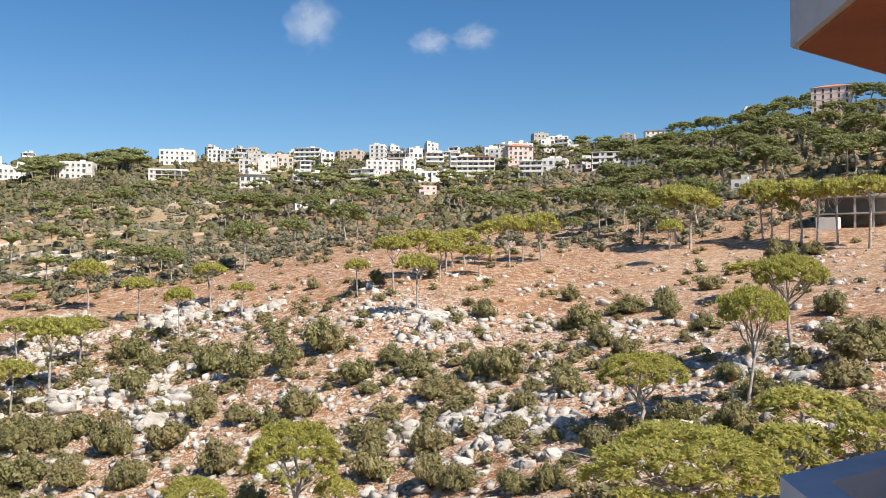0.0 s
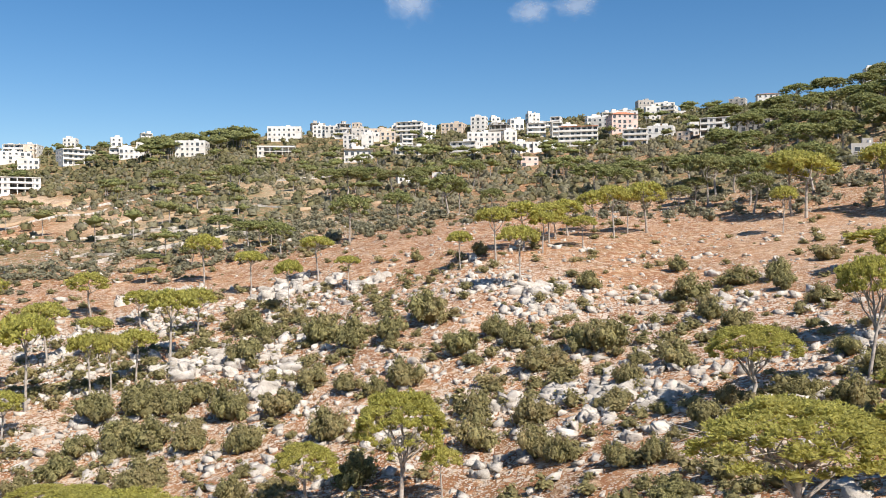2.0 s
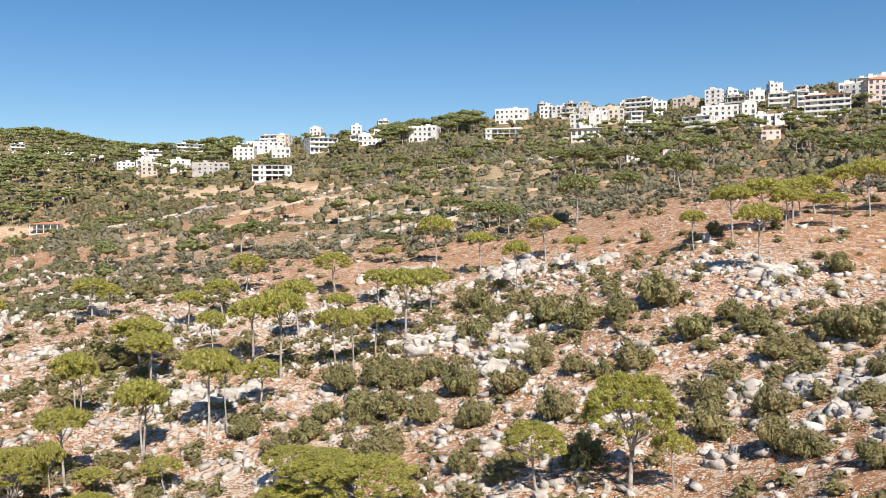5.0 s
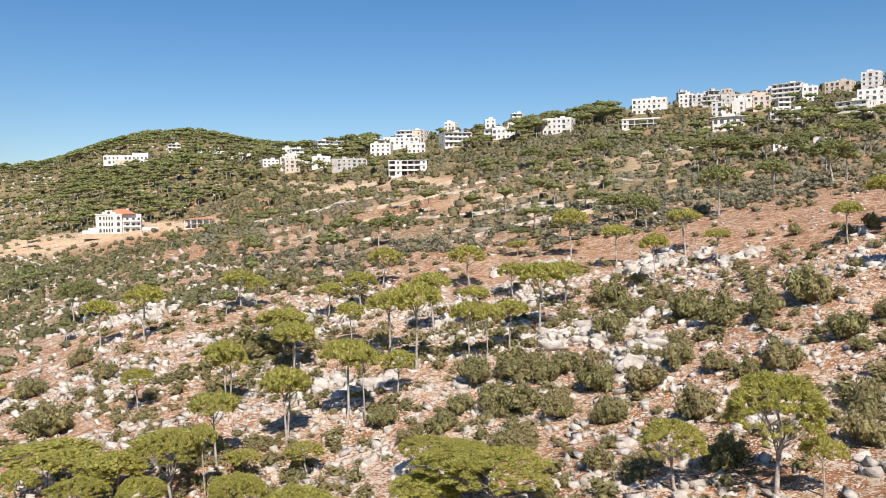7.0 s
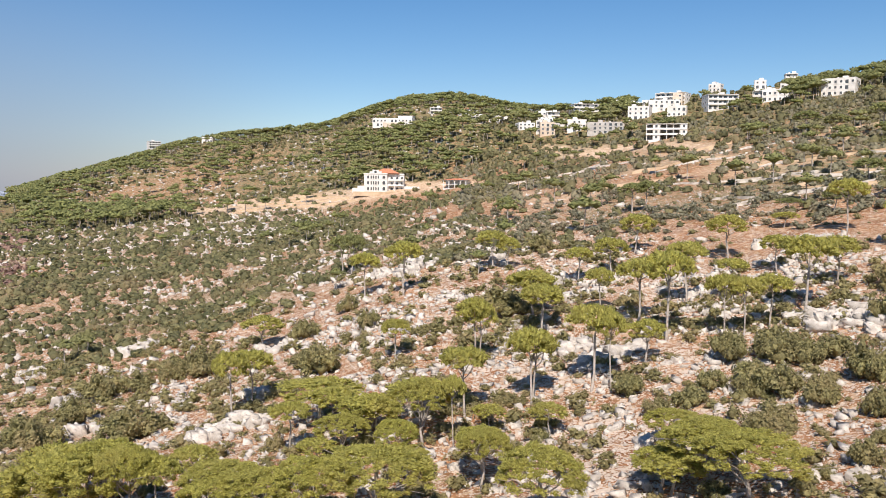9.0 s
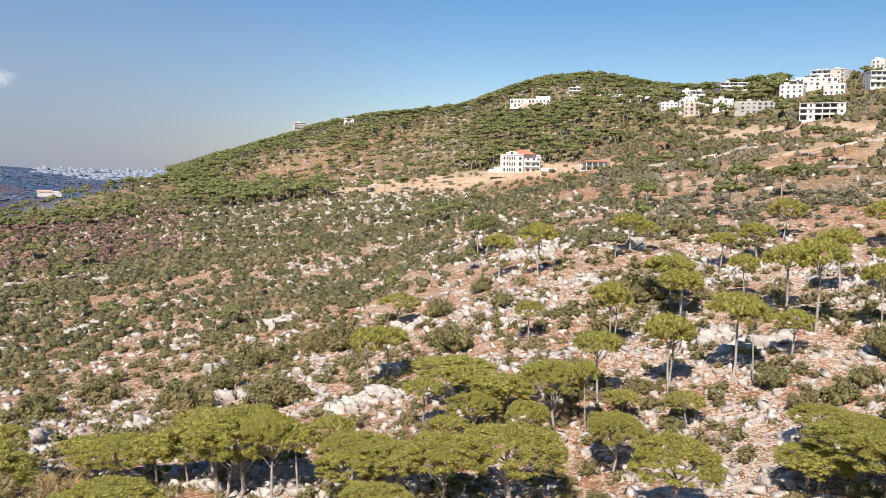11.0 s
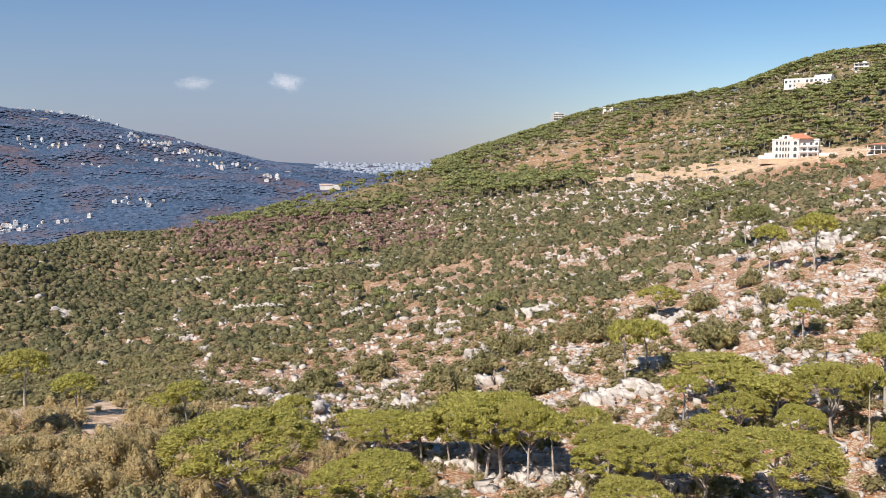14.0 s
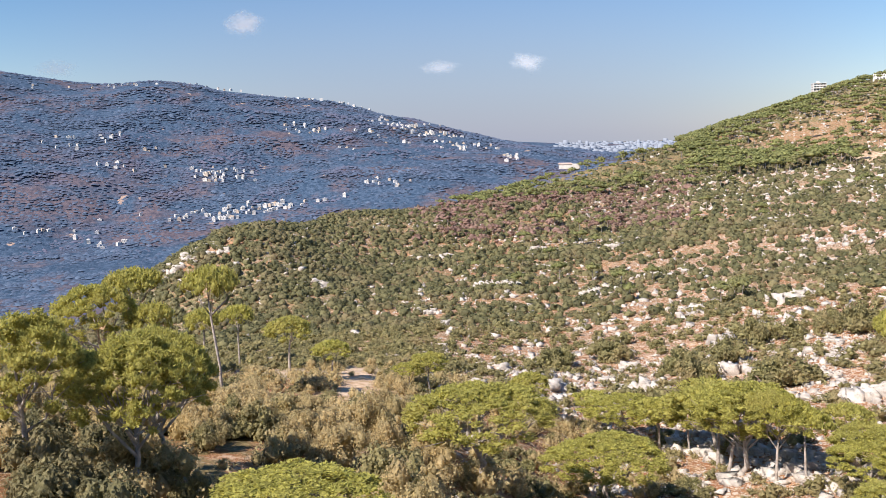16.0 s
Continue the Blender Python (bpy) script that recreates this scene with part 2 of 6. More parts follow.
along(80, -17, -28.5, -37, -41.5, -44.5, -45.5, -42.5, -35, -24, -42, -70, -60, -66, -62, -46)
along(95, -17, -22, -27, -34, -43, -48, -48, -42, -80, -140, -110, -5, 70, 56, -46)
along(98.5, -16.8, -21.3, -26, -33.5, -43, -48.5, -44, -43, -88, -146, -114, 6, 113, 100, -20)
along(104, -16.5, -20.5, -25, -33, -43, -49, -33, -62, -110, -158, -122, 20, 140, 138, 18)
along(110, -16, -19.5, -24, -33, -43, -52, -45, -90, -130, -170, -130, 30, 182, 188, 60)
along(113, -15.5, -18.8, -23.3, -32, -42, -54, -60, -95, -132, -170, -129, 36, 172, 180, 67)
along(125, -13, -16, -21, -28, -38, -55, -78, -105, -135, -170, -125, 50, 205, 215, 100)
along(160, -12, -12, -12, -10, -8, -5, 0, 0, -20, -60, -60, 0, 50, 50, 0)
along(200, -11, -9, -6, -2, 3, 10, 20, 30, 40, 50, 30, 10, 0, -20, -34)
along(245, -11, -9, -6, -2, 3, 10, 20, 30, 40, 50, 30, 10, 0, -20, -34)
along(285, -11, -10, -6, -1, 4, 15, 35, 60, 75, 70, 50, 20, 0, -20, -34)
along(320, -11, -11, -6.5, -1, 5.5, 19, 46, 80, 95, 90, 60, 30, 0, -20, -34)
BEARINGS, HEIGHTS = np.array(BEARINGS, float), np.array(HEIGHTS, float)


def glide(xs, ys, x):
    """Smooth curve through the knots xs; ys has one row of knots for each x."""
    x = np.clip(x, xs[0], xs[-1])
    k = np.clip(np.searchsorted(xs, x) - 1, 0, len(xs) - 2)
    i = np.arange(len(x))
    slope = np.diff(ys, axis=1) / np.diff(xs)
    tangent = np.concatenate([slope[:, :1], (slope[:, 1:] + slope[:, :-1]) / 2, slope[:, -1:]], 1)
    h = xs[k + 1] - xs[k]
    s = (x - xs[k]) / h
    y0, y1, m0, m1 = ys[i, k], ys[i, k + 1], tangent[i, k] * h, tangent[i, k + 1] * h
    return y0 * (1 + 2 * s) * (1 - s) ** 2 + m0 * s * (1 - s) ** 2 + y1 * s * s * (3 - 2 * s) + m1 * s * s * (s - 1)


def mottle(x, y, size, seed=0):
    """Smooth noise from -1 to 1 over the plan, with patches of the given size."""
    u, v = np.asarray(x, float) / size + 71.3 * seed, np.asarray(y, float) / size - 37.9 * seed
    a, b = np.floor(u), np.floor(v)
    s, t = u - a, v - b
    s, t = s * s * (3 - 2 * s), t * t * (3 - 2 * t)

    def lattice(p, q):
        w = np.sin(p * 127.1 + q * 311.7 + seed * 17.3) * 43758.5453
        return 2 * (w - np.floor(w)) - 1
    low = lattice(a, b) * (1 - s) + lattice(a + 1, b) * s
    high = lattice(a, b + 1) * (1 - s) + lattice(a + 1, b + 1) * s
    return low * (1 - t) + high * t


def land(x, y):
    """The ground's height over the plan."""
    x, y = np.atleast_1d(np.asarray(x, float)), np.atleast_1d(np.asarray(y, float))
    far = np.hypot(x, y).clip(12, 4800)
    bearing = (np.degrees(np.arctan2(-x, y)) + 40) % 360 - 40
    lines = np.empty((len(x), len(BEARINGS)))
    for j in range(len(BEARINGS)):
        lines[:, j] = glide(REACH, np.broadcast_to(HEIGHTS[j], (len(x), len(REACH))), np.log(far))
    z = glide(BEARINGS, lines, bearing)
    by_distance = np.clip((far - 25) / 40, 0, 1) * np.clip((4600 - far) / 2500, 0.0, 1)
    z += by_distance * (0.28 * mottle(x, y, 5, 1) + 0.5 * mottle(x, y, 14, 2) + np.clip(far / 220, 0.4, 3) * 0.9 * mottle(x, y, 45, 3))
    z += by_distance * np.clip((far - 900) / 600, 0, 1) * (20 * mottle(x, y, 300, 4) + 9 * mottle(x, y, 110, 5))
    return z


def spot(bearing, far):
    """The place on the ground at a bearing and a distance."""
    a = radians(bearing)
    x, y = -far * math.sin(a), far * math.cos(a)
    return Vector((x, y, float(land(x, y)[0])))


# ---- mesh helpers ----
def mesh_of(name, verts, tris, material=None):
    """A mesh from arrays of corners and triangles."""
    me = bpy.data.meshes.new(name)
    verts, tris = np.asarray(verts, np.float32), np.asarray(tris, np.int32)
    me.vertices.add(len(verts))
    me.vertices.foreach_set("co", verts.ravel())
    me.loops.add(tris.size)
    me.loops.foreach_set("vertex_index", tris.ravel())
    me.polygons.add(len(tris))
    me.polygons.foreach_set("loop_start", np.arange(0, tris.size, 3, dtype=np.int32))
    me.update(calc_edges=True)
    if material:
        me.materials.append(material)
    return me


def part(name, bm, material, parent=None, label=""):
    """Links a bmesh, or a finished mesh, as one object under a thing."""
    if isinstance(bm, bmesh.types.BMesh):
        me = bpy.data.meshes.new(name)
        bm.to_mesh(me)
        bm.free()
        me.materials.append(material)
    else:
        me = bm
    ob = new(name, me)
    ob.parent = parent
    return tagged(ob, label)


def box(bm, x0, x1, y0, y1, z0, z1):
    v = [bm.verts.new(p) for p in ((x0, y0, z0), (x1, y0, z0), (x1, y1, z0), (x0, y1, z0), (x0, y0, z1), (x1, y0, z1), (x1, y1, z1), (x0, y1, z1))]
    for f in ((3, 2, 1, 0), (4, 5, 6, 7), (0, 1, 5, 4), (1, 2, 6, 5), (2, 3, 7, 6), (3, 0, 4, 7)):
        bm.faces.new([v[i] for i in f])
    return bm


def boxed(*sizes):
    bm = bmesh.new()
    for s in sizes:
        box(bm, *s)
    return bm


def tube(points, radii, sides=7):
    """Corners and triangles of a tapered limb along points."""
    verts, tris = [], []
    points = [Vector(p) for p in points]
    for i, (p, r) in enumerate(zip(points, radii)):
        d = (points[min(i + 1, len(points) - 1)] - points[max(i - 1, 0)]).normalized()
        a = d.orthogonal().normalized()
        b = d.cross(a)
        for k in range(sides):
            w = 2 * math.pi * k / sides
            verts.append(p + (a * math.cos(w) + b * math.sin(w)) * r)
    for i in range(len(points) - 1):
        for k in range(sides):
            p, q = i * sides + k, i * sides + (k + 1) % sides
            tris += [(p, q, q + sides), (p, q + sides, p + sides)]
    return verts, tris


def merged(pieces):
    verts, tris, n = [], [], 0
    for v, t in pieces:
        verts.append(np.asarray(v, float))
        tris.append(np.asarray(t, int) + n)
        n += len(v)
    return np.concatenate(verts), np.concatenate(tris)


def sprays(rng, centres, outward, size, spread=0.9):
    """Small three-cornered leaf sprays round points, each facing roughly outward."""
    n = len(centres)
    normal = outward + spread * rng.normal(size=(n, 3))
    normal /= np.linalg.norm(normal, axis=1)[:, None] + 1e-9
    a = np.cross(normal, rng.normal(size=(n, 3)))
    a /= np.linalg.norm(a, axis=1)[:, None] + 1e-9
    b = np.cross(normal, a)
    s = size * rng.uniform(0.6, 1.35, (n, 1))
    verts = np.stack([centres + a * s, centres - a * s * 0.5 + b * s * 0.8, centres - a * s * 0.5 - b * s * 0.8], 1).reshape(-1, 3)
    return verts, np.arange(3 * n).reshape(-1, 3)


def needles(rng, centres, outward, size, slim=0.18):
    """Narrow pointed needle tufts standing out of a surface."""
    n = len(centres)
    d = outward + 0.75 * rng.normal(size=(n, 3))
    d /= np.linalg.norm(d, axis=1)[:, None] + 1e-9
    a = np.cross(d, rng.normal(size=(n, 3)))
    a /= np.linalg.norm(a, axis=1)[:, None] + 1e-9
    s = size * rng.uniform(0.6, 1.3, (n, 1))
    verts = np.stack([centres + d * s * 0.75, centres - d * s * 0.25 + a * s * slim, centres - d * s * 0.25 - a * s * slim], 1).reshape(-1, 3)
    return verts, np.arange(3 * n).reshape(-1, 3)


def dome_points(rng, n, centre, radius, low=-0.35):
    """Points on and just under the upper skin of a flattened ball."""
    d = rng.normal(size=(n * 3, 3))
    d /= np.linalg.norm(d, axis=1)[:, None]
    d = d[d[:, 2] > low][:n]
    r = 1 - 0.35 * rng.random((len(d), 1)) ** 2
    return np.asarray(centre) + d * r * np.asarray(radius), d


ICO = bmesh.new()
bmesh.ops.create_icosphere(ICO, subdivisions=1, radius=1)
ICO_V = np.array([v.co[:] for v in ICO.verts])
ICO_F = np.array([[v.index for v in f.verts] for f in ICO.faces])
ICO.free()
OCTA_V = np.array([(1, 0, 0), (0, 1, 0), (-1, 0, 0), (0, -1, 0), (0, 0, 1), (0, 0, -1)], float)
OCTA_F = np.array([(0, 1, 4), (1, 2, 4), (2, 3, 4), (3, 0, 4), (1, 0, 5), (2, 1, 5), (3, 2, 5), (0, 3, 5)])


def strewn(pieces, places, sizes, turns, picks):
    """Copies of template pieces joined into one pair of arrays."""
    verts, tris, n = [], [], 0
    for k, (v, t) in enumerate(pieces):
        sel = np.where(picks == k)[0]
        if not len(sel):
            continue
        c, s = np.cos(turns[sel])[:, None], np.sin(turns[sel])[:, None]
        x, y = v[None, :, 0] * sizes[sel, 0:1], v[None, :, 1] * sizes[sel, 0:1]
        w = np.stack([x * c - y * s, x * s + y * c, v[None, :, 2] * sizes[sel, 1:2]], 2) + places[sel][:, None, :]
        verts.append(w.reshape(-1, 3))
        tris.append((t[None] + (np.arange(len(sel)) * len(v))[:, None, None] + n).reshape(-1, 3))
        n += len(sel) * len(v)
    return np.concatenate(verts), np.concatenate(tris)


# ---- what covers the slopes, by bearing and distance ----
EDGE_B, EDGE_R = np.array([-40.0, -25, -10, 0, 10, 20, 30, 40, 50, 60, 130]), np.array([95.0, 100, 118, 132, 140, 160, 172, 205, 300, 470, 600])


def polar(x, y):
    return (np.degrees(np.arctan2(-x, y)) + 40) % 360 - 40, np.hypot(x, y)


def soft(v, a, b):
    s = np.clip((v - a) / (b - a), 0, 1)
    return s * s * (3 - 2 * s)


def inside(v, a, b, margin):
    return soft(v, a - margin, a + margin) * (1 - soft(v, b - margin, b + margin))


def bare_at(x, y):
    """Patches of bare rock in the scrub of the lower slopes."""
    b, r = polar(x, y)
    return soft(mottle(x, y, 17, 81) + 0.7 * mottle(x, y, 6, 82), 0.0, 0.5) * soft(r, 60, 110) * (1 - 0.75 * soft(b, 88, 98))


def stony_at(x, y):
    b, r = polar(x, y)
    edge = np.interp(b, EDGE_B, EDGE_R) * (1 + 0.08 * mottle(x, y, 20, 11))
    s = 0.34 + 0.14 * soft(b, 25, 45) + 0.31 * (1 - soft(r, edge * 0.92, edge * 1.1))
    s *= 1 - 0.55 * soft(r, 200, 330) * (1 - soft(b, 45, 60))
    s *= 1 - 0.55 * soft(b, 66, 84) * soft(r, 150, 240)
    s += 0.2 * inside(b, 57, 80, 4) * inside(r, 400, 520, 25)
    s *= 1 - 0.8 * soft(b, 76, 88) * (1 - soft(r, 100, 125))
    s *= 1 - 0.32 * soft(b, 35, 55)
    s *= 1 - 0.45 * soft(r, 505, 560)
    s *= 0.85 + 0.25 * mottle(x, y, 9, 12) + 0.2 * mottle(x, y, 3.5, 16)
    s += 0.04 * bare_at(x, y) * soft(b, 20, 40) * (1 - soft(r, 480, 560))
    return np.clip(s, 0, 1) * (1 - soft(r, 900, 1200))


def tan_at(x, y):
    b, r = polar(x, y)
    front = np.interp(b, (43, 47, 50, 53.5, 56.5, 60, 63.4, 66.3), (420, 480, 485, 478, 486, 506, 512, 540))
    band = np.interp(b, (43, 47, 50, 53.5, 56.5, 60, 63.4, 66.3), (14, 17, 28, 48, 54, 48, 54, 42))
    t = inside(b, 43, 66.3, 0.8) * inside(r + 4 * mottle(x, y, 14, 17), front, front + band, 5) * (0.9 + 0.2 * mottle(x, y, 9, 18))
    front = np.interp(b, (30, 31.6, 38.4, 42.4), (396, 410, 488, 540))
    t = np.maximum(t, inside(b, 30, 42, 1.5) * inside(r + 8 * mottle(x, y, 20, 19), front, front + 42, 6) * (0.85 + 0.3 * mottle(x, y, 18, 13)))
    t = np.maximum(t, 0.45 * inside(b, 12, 48, 3) * inside(r, 270, 470, 30) * soft(mottle(x, y, 26, 14), 0.05, 0.4))
    t = np.maximum(t, inside(b, 96.5, 99.5, 0.6) * inside(r, 78, 130, 6))
    t = np.maximum(t, 0.7 * inside(b, 100, 107, 1) * inside(r, 120, 130, 3))
    t = np.maximum(t, 0.25 * inside(b, -30, -12, 2) * inside(r, 120, 185, 15))
    return np.clip(t, 0, 1)


def heath(b, r):
    """Open stony heath on the shoulder of the far hill."""
    return inside(b, 57, 73, 3) * inside(r, 560, 840, 40)


def green_at(x, y):
    b, r = polar(x, y)
    g = 0.2 + (0.75 - 0.4 * soft(b, 28, 42)) * soft(r, 190, 250) + 0.12 * soft(b, 60, 80) + 0.5 * soft(b, 88, 97) + 1.3 * soft(r, 490, 560) - 0.9 * heath(b, r)
    return np.clip(g * (0.8 + 0.5 * mottle(x, y, 35, 15)), 0, 1)


# how much of the painted haze blue the ground takes
def haze_blue_at(x, y):
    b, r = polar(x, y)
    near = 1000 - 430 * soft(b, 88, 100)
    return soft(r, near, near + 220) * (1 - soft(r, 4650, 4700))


# ---- ground ----
def build_ground():
    bearings = np.radians(np.concatenate([np.arange(-36, 124, 0.45), np.arange(124, 324, 4.0)]))
    reach = [12.0]
    while reach[-1] < 4700:
        reach.append(reach[-1] * (1.02 if reach[-1] < 600 else 1.035))
    reach = np.array(reach)
    m, n = len(reach), len(bearings)
    x = (-reach[:, None] * np.sin(bearings)).ravel()
    y = (reach[:, None] * np.cos(bearings)).ravel()
    z = land(x, y)
    i, j = np.meshgrid(np.arange(m - 1), np.arange(n), indexing="ij")
    a, b = i * n + j, i * n + (j + 1) % n
    tris = np.concatenate([np.stack([a, b, b + n], -1).reshape(-1, 3), np.stack([a, b + n, a + n], -1).reshape(-1, 3)])
    mid = len(x)
    fan = np.stack([np.full(n, mid), (np.arange(n) + 1) % n, np.arange(n)], -1)
    verts = np.concatenate([np.stack([x, y, z], 1), [[0, 0, -13.0]]])
    me = mesh_of("ground", verts, np.concatenate([tris[:, ::-1], fan[:, ::-1]]), GROUND)
    me.polygons.foreach_set("use_smooth", np.ones(len(me.polygons), bool))
    for name, values in (("stony", stony_at(x, y)), ("tan", tan_at(x, y)), ("green", green_at(x, y)), ("by_distance", haze_blue_at(x, y))):
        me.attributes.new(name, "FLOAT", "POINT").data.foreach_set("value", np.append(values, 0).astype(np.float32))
    if sum(p.normal.z for p in me.polygons[:200]) < 0:
        me.flip_normals()
    return tagged(new("ground", me), "dry red-brown hillside strewn with pale limestone", "ground", kind="structure")


build_ground()


# ---- stone pines ----
def pine_meshes(seed, tufts, size, low, high, leafage, height=9.0, crown=7.0):
    """Trunk, limbs and needle crown of one umbrella pine, 9 m high and 7 m wide."""
    rng = np.random.default_rng(seed)
    R = crown / 2
    under = height * rng.uniform(low, high)
    deep = height - under
    lean = rng.uniform(-0.5, 0.5, 2)
    near = tufts > 5000
    fork = under * (rng.uniform(0.4, 0.62) if near else rng.uniform(0.6, 0.85))
    foot = np.array([-lean[0], -lean[1], -0.4])
    top = np.array([lean[0] * 0.4, lean[1] * 0.4, fork])
    tip = np.array([rng.normal() * 0.4, rng.normal() * 0.4, under + deep * 0.5])
    trunk = tube([foot, foot * 0.6 + top * 0.4 + rng.normal(size=3) * 0.13, top, top * 0.45 + tip * 0.55 + rng.normal(size=3) * 0.2, tip], [0.24, 0.18, 0.15, 0.1, 0.05], 8)
    # small needle clumps over a broad dome, with a drooping rim
    count = 170 if near else 64
    phase = rng.uniform(0, 6.28, 5)
    hollow = [(rng.uniform(0, 6.28), rng.uniform(0.5, 1.0)) for _ in range(3)]
    lobes = []
    for k in range(count):
        rim = k % 6 == 5
        w = 2.39996 * k + rng.uniform(-0.25, 0.25)
        q = rng.uniform(0.84, 1.0) if rim else math.sqrt((k + 0.5) / count)
        edge = R * (0.95 + 0.06 * math.sin(2 * w + phase[0]) + 0.05 * math.sin(3 * w + phase[1]) + 0.035 * math.sin(7 * w + phase[2]))
        rise = 0.1 + 0.76 * math.sqrt(max(0.0, 1 - (0.98 * q) ** 2.2)) + 0.05 * math.sin(4 * q + 2 * w + phase[3]) + 0.04 * math.sin(9 * q + 5 * w + phase[4]) + rng.normal() * 0.03
        if rim:
            rise = rng.uniform(0.02, 0.26)
        for hw, hq in hollow:
            rise -= 0.16 * math.exp(-((q * math.cos(w) - hq * math.cos(hw)) ** 2 + (q * math.sin(w) - hq * math.sin(hw)) ** 2) / 0.02)
        centre = np.array([math.cos(w) * q * edge, math.sin(w) * q * edge, under + deep * rise])
        wide = R * (1.3 if near else 1.5) / math.sqrt(count) * rng.uniform(0.8, 1.35)
        lobes.append((centre, np.array([wide, wide * rng.uniform(0.85, 1.15), wide * rng.uniform(0.75, 1.05) * (1 if near else 0.8)])))
    limbs = []
    spokes = 8 if near else 4
    for k in range(spokes):
        w, q = 6.283 * (k + rng.uniform(-0.3, 0.3)) / spokes, rng.uniform(0.4, 0.86)
        end = np.array([math.cos(w) * q * R, math.sin(w) * q * R, under + deep * rng.uniform(0.2, 0.42)])
        share = rng.uniform(0.0, 0.5)
        start = top * (1 - share) + tip * share
        bend = start * 0.5 + end * 0.5 + np.array([0, 0, -0.1 * (end[2] - start[2])]) + rng.normal(size=3) * 0.22
        pieces = [tube([start, bend, end], [0.11 - 0.05 * share, 0.07, 0.025], 5)]
        for _ in range(3 if near else 1):
            bud = bend * 0.6 + end * 0.4
            pieces.append(tube([bend, bud + rng.normal(size=3) * 0.2, end + rng.normal(size=3) * [0.9, 0.9, 0.25]], [0.055, 0.04, 0.015], 4))
        limbs.append(merged(pieces))
    weights = np.array([g[0] * g[1] for _, g in lobes])
    weights = (tufts * weights / weights.sum()).astype(int)
    pts, outs = zip(*[dome_points(rng, n, c, g, -0.4) for n, (c, g) in zip(weights, lobes)])
    pts, outs = np.concatenate(pts), np.concatenate(outs) + [0, 0, 0.3]
    some = rng.random(len(pts)) < 0.28
    crown_part = merged([sprays(rng, pts[some], outs[some], size * (0.42 if near else 0.6), 0.6), needles(rng, pts[~some], outs[~some] + [0, 0, 0.35], size * 1.2, 0.26 if near else 0.3)])
    heart = merged([(OCTA_V * g * 0.72 + c, OCTA_F) for c, g in lobes])
    return mesh_of("trunk", *trunk, BARK), [mesh_of("limb", *limb, BARK) for limb in limbs], mesh_of("crown", *merged([crown_part, heart]), leafage)


def pine_tree(seed, tufts, size, low, high, leafage=PINE):
    root = new("stone_pine")
    trunk, limbs, crown = pine_meshes(seed, tufts, size, low, high, leafage)
    part("trunk", trunk, None, root)
    part("crown", crown, None, root, "flat-topped yellow-green needle crown" if leafage is PINE else "flat-topped green needle crown")
    for me in limbs:
        part("limb", me, None, root)
    root.empty_display_size = 0.5
    return tagged(root, "umbrella-shaped stone pine with a bare grey trunk on the slope", "tree", "stone pines on the hillside")


near_pines = [pine_tree(100 + k, 13000, 0.18, 0.55, 0.63) for k in range(5)]
near_tall_pines = [pine_tree(120 + k, 12500, 0.18, 0.68, 0.74) for k in range(3)]
pines = [pine_tree(200 + k, 1750, 0.36, 0.6, 0.68) for k in range(6)]
tall_pines = [pine_tree(220 + k, 1750, 0.36, 0.7, 0.8) for k in range(5)]
deep_pines = [pine_tree(140 + k, 13000, 0.19, 0.5, 0.56) for k in range(3)]
grove_pines = [pine_tree(260 + k, 1750, 0.36, 0.6, 0.7, WOOD_GREEN) for k in range(5)]
lofty_pines = [pine_tree(240, 2600, 0.3, 0.83, 0.85)]
USED = set()


def grow(kinds, bearing, far, height, crown):
    """One pine of a height and a crown's width, at a bearing and a distance."""
    rng = np.random.default_rng(int(bearing * 100) + int(far * 10) + 9000)
    # far pines take darker green crowns: haze and shade of distance as colour
    if kinds is pines and far > 195:
        kinds = grove_pines
    elif height / crown > 1.3 and kinds in (near_pines, pines):
        kinds = near_tall_pines if kinds is near_pines else tall_pines
    kind = kinds[int(rng.integers(len(kinds)))]
    m = Matrix.LocRotScale(spot(bearing, far), Euler((0, 0, rng.uniform(0, 6.28))), Vector((crown / 7, crown / 7, height / 9)))
    if kind.name not in USED:
        USED.add(kind.name)
        kind.matrix_basis = m
        return kind
    ob = copy_thing(kind, Matrix.Identity(4))
    ob.matrix_basis = m
    return ob


grow(pines, 1.50, 150.0, 8.6, 7.6)
grow(pines, -0.20, 157.0, 7.4, 6.2)
grow(pines, -1.40, 166.0, 7.0, 6.4)
grow(pines, -3.20, 176.0, 8.4, 6.6)
grow(near_pines, 9.94, 70.1, 10.0, 8.1)
grow(pines, -3.32, 280.1, 10.4, 14.2)
grow(pines, -4.67, 271.5, 9.2, 11.0)
grow(pines, -5.44, 283.9, 10.6, 13.4)
grow(pines, -7.74, 339.7, 6.9, 13.8)
grow(pines, -9.44, 276.2, 10.3, 13.1)
grow(pines, 8.62, 352.8, 8.4, 11.9)
grow(pines, 3.64, 223.9, 6.8, 6.0)
grow(pines, -13.16, 213.3, 12.3, 8.6)
grow(pines, -14.26, 215.5, 10.9, 7.3)
grow(pines, -15.52, 185.9, 13.2, 10.0)
grow(pines, -16.70, 220.8, 12.2, 11.2)
grow(pines, -10.56, 219.3, 12.6, 8.9)
grow(pines, 77.15, 106.7, 6.9, 7.2)
grow(pines, 75.19, 106.0, 6.1, 5.7)
grow(pines, 73.23, 98.3, 9.9, 8.0)
grow(pines, 53.19, 102.4, 5.4, 5.9)
grow(near_pines, 60.81, 81.9, 5.7, 8.3)
grow(near_pines, 57.63, 77.2, 7.2, 7.8)
grow(pines, 73.60, 104.9, 9.2, 10.6)
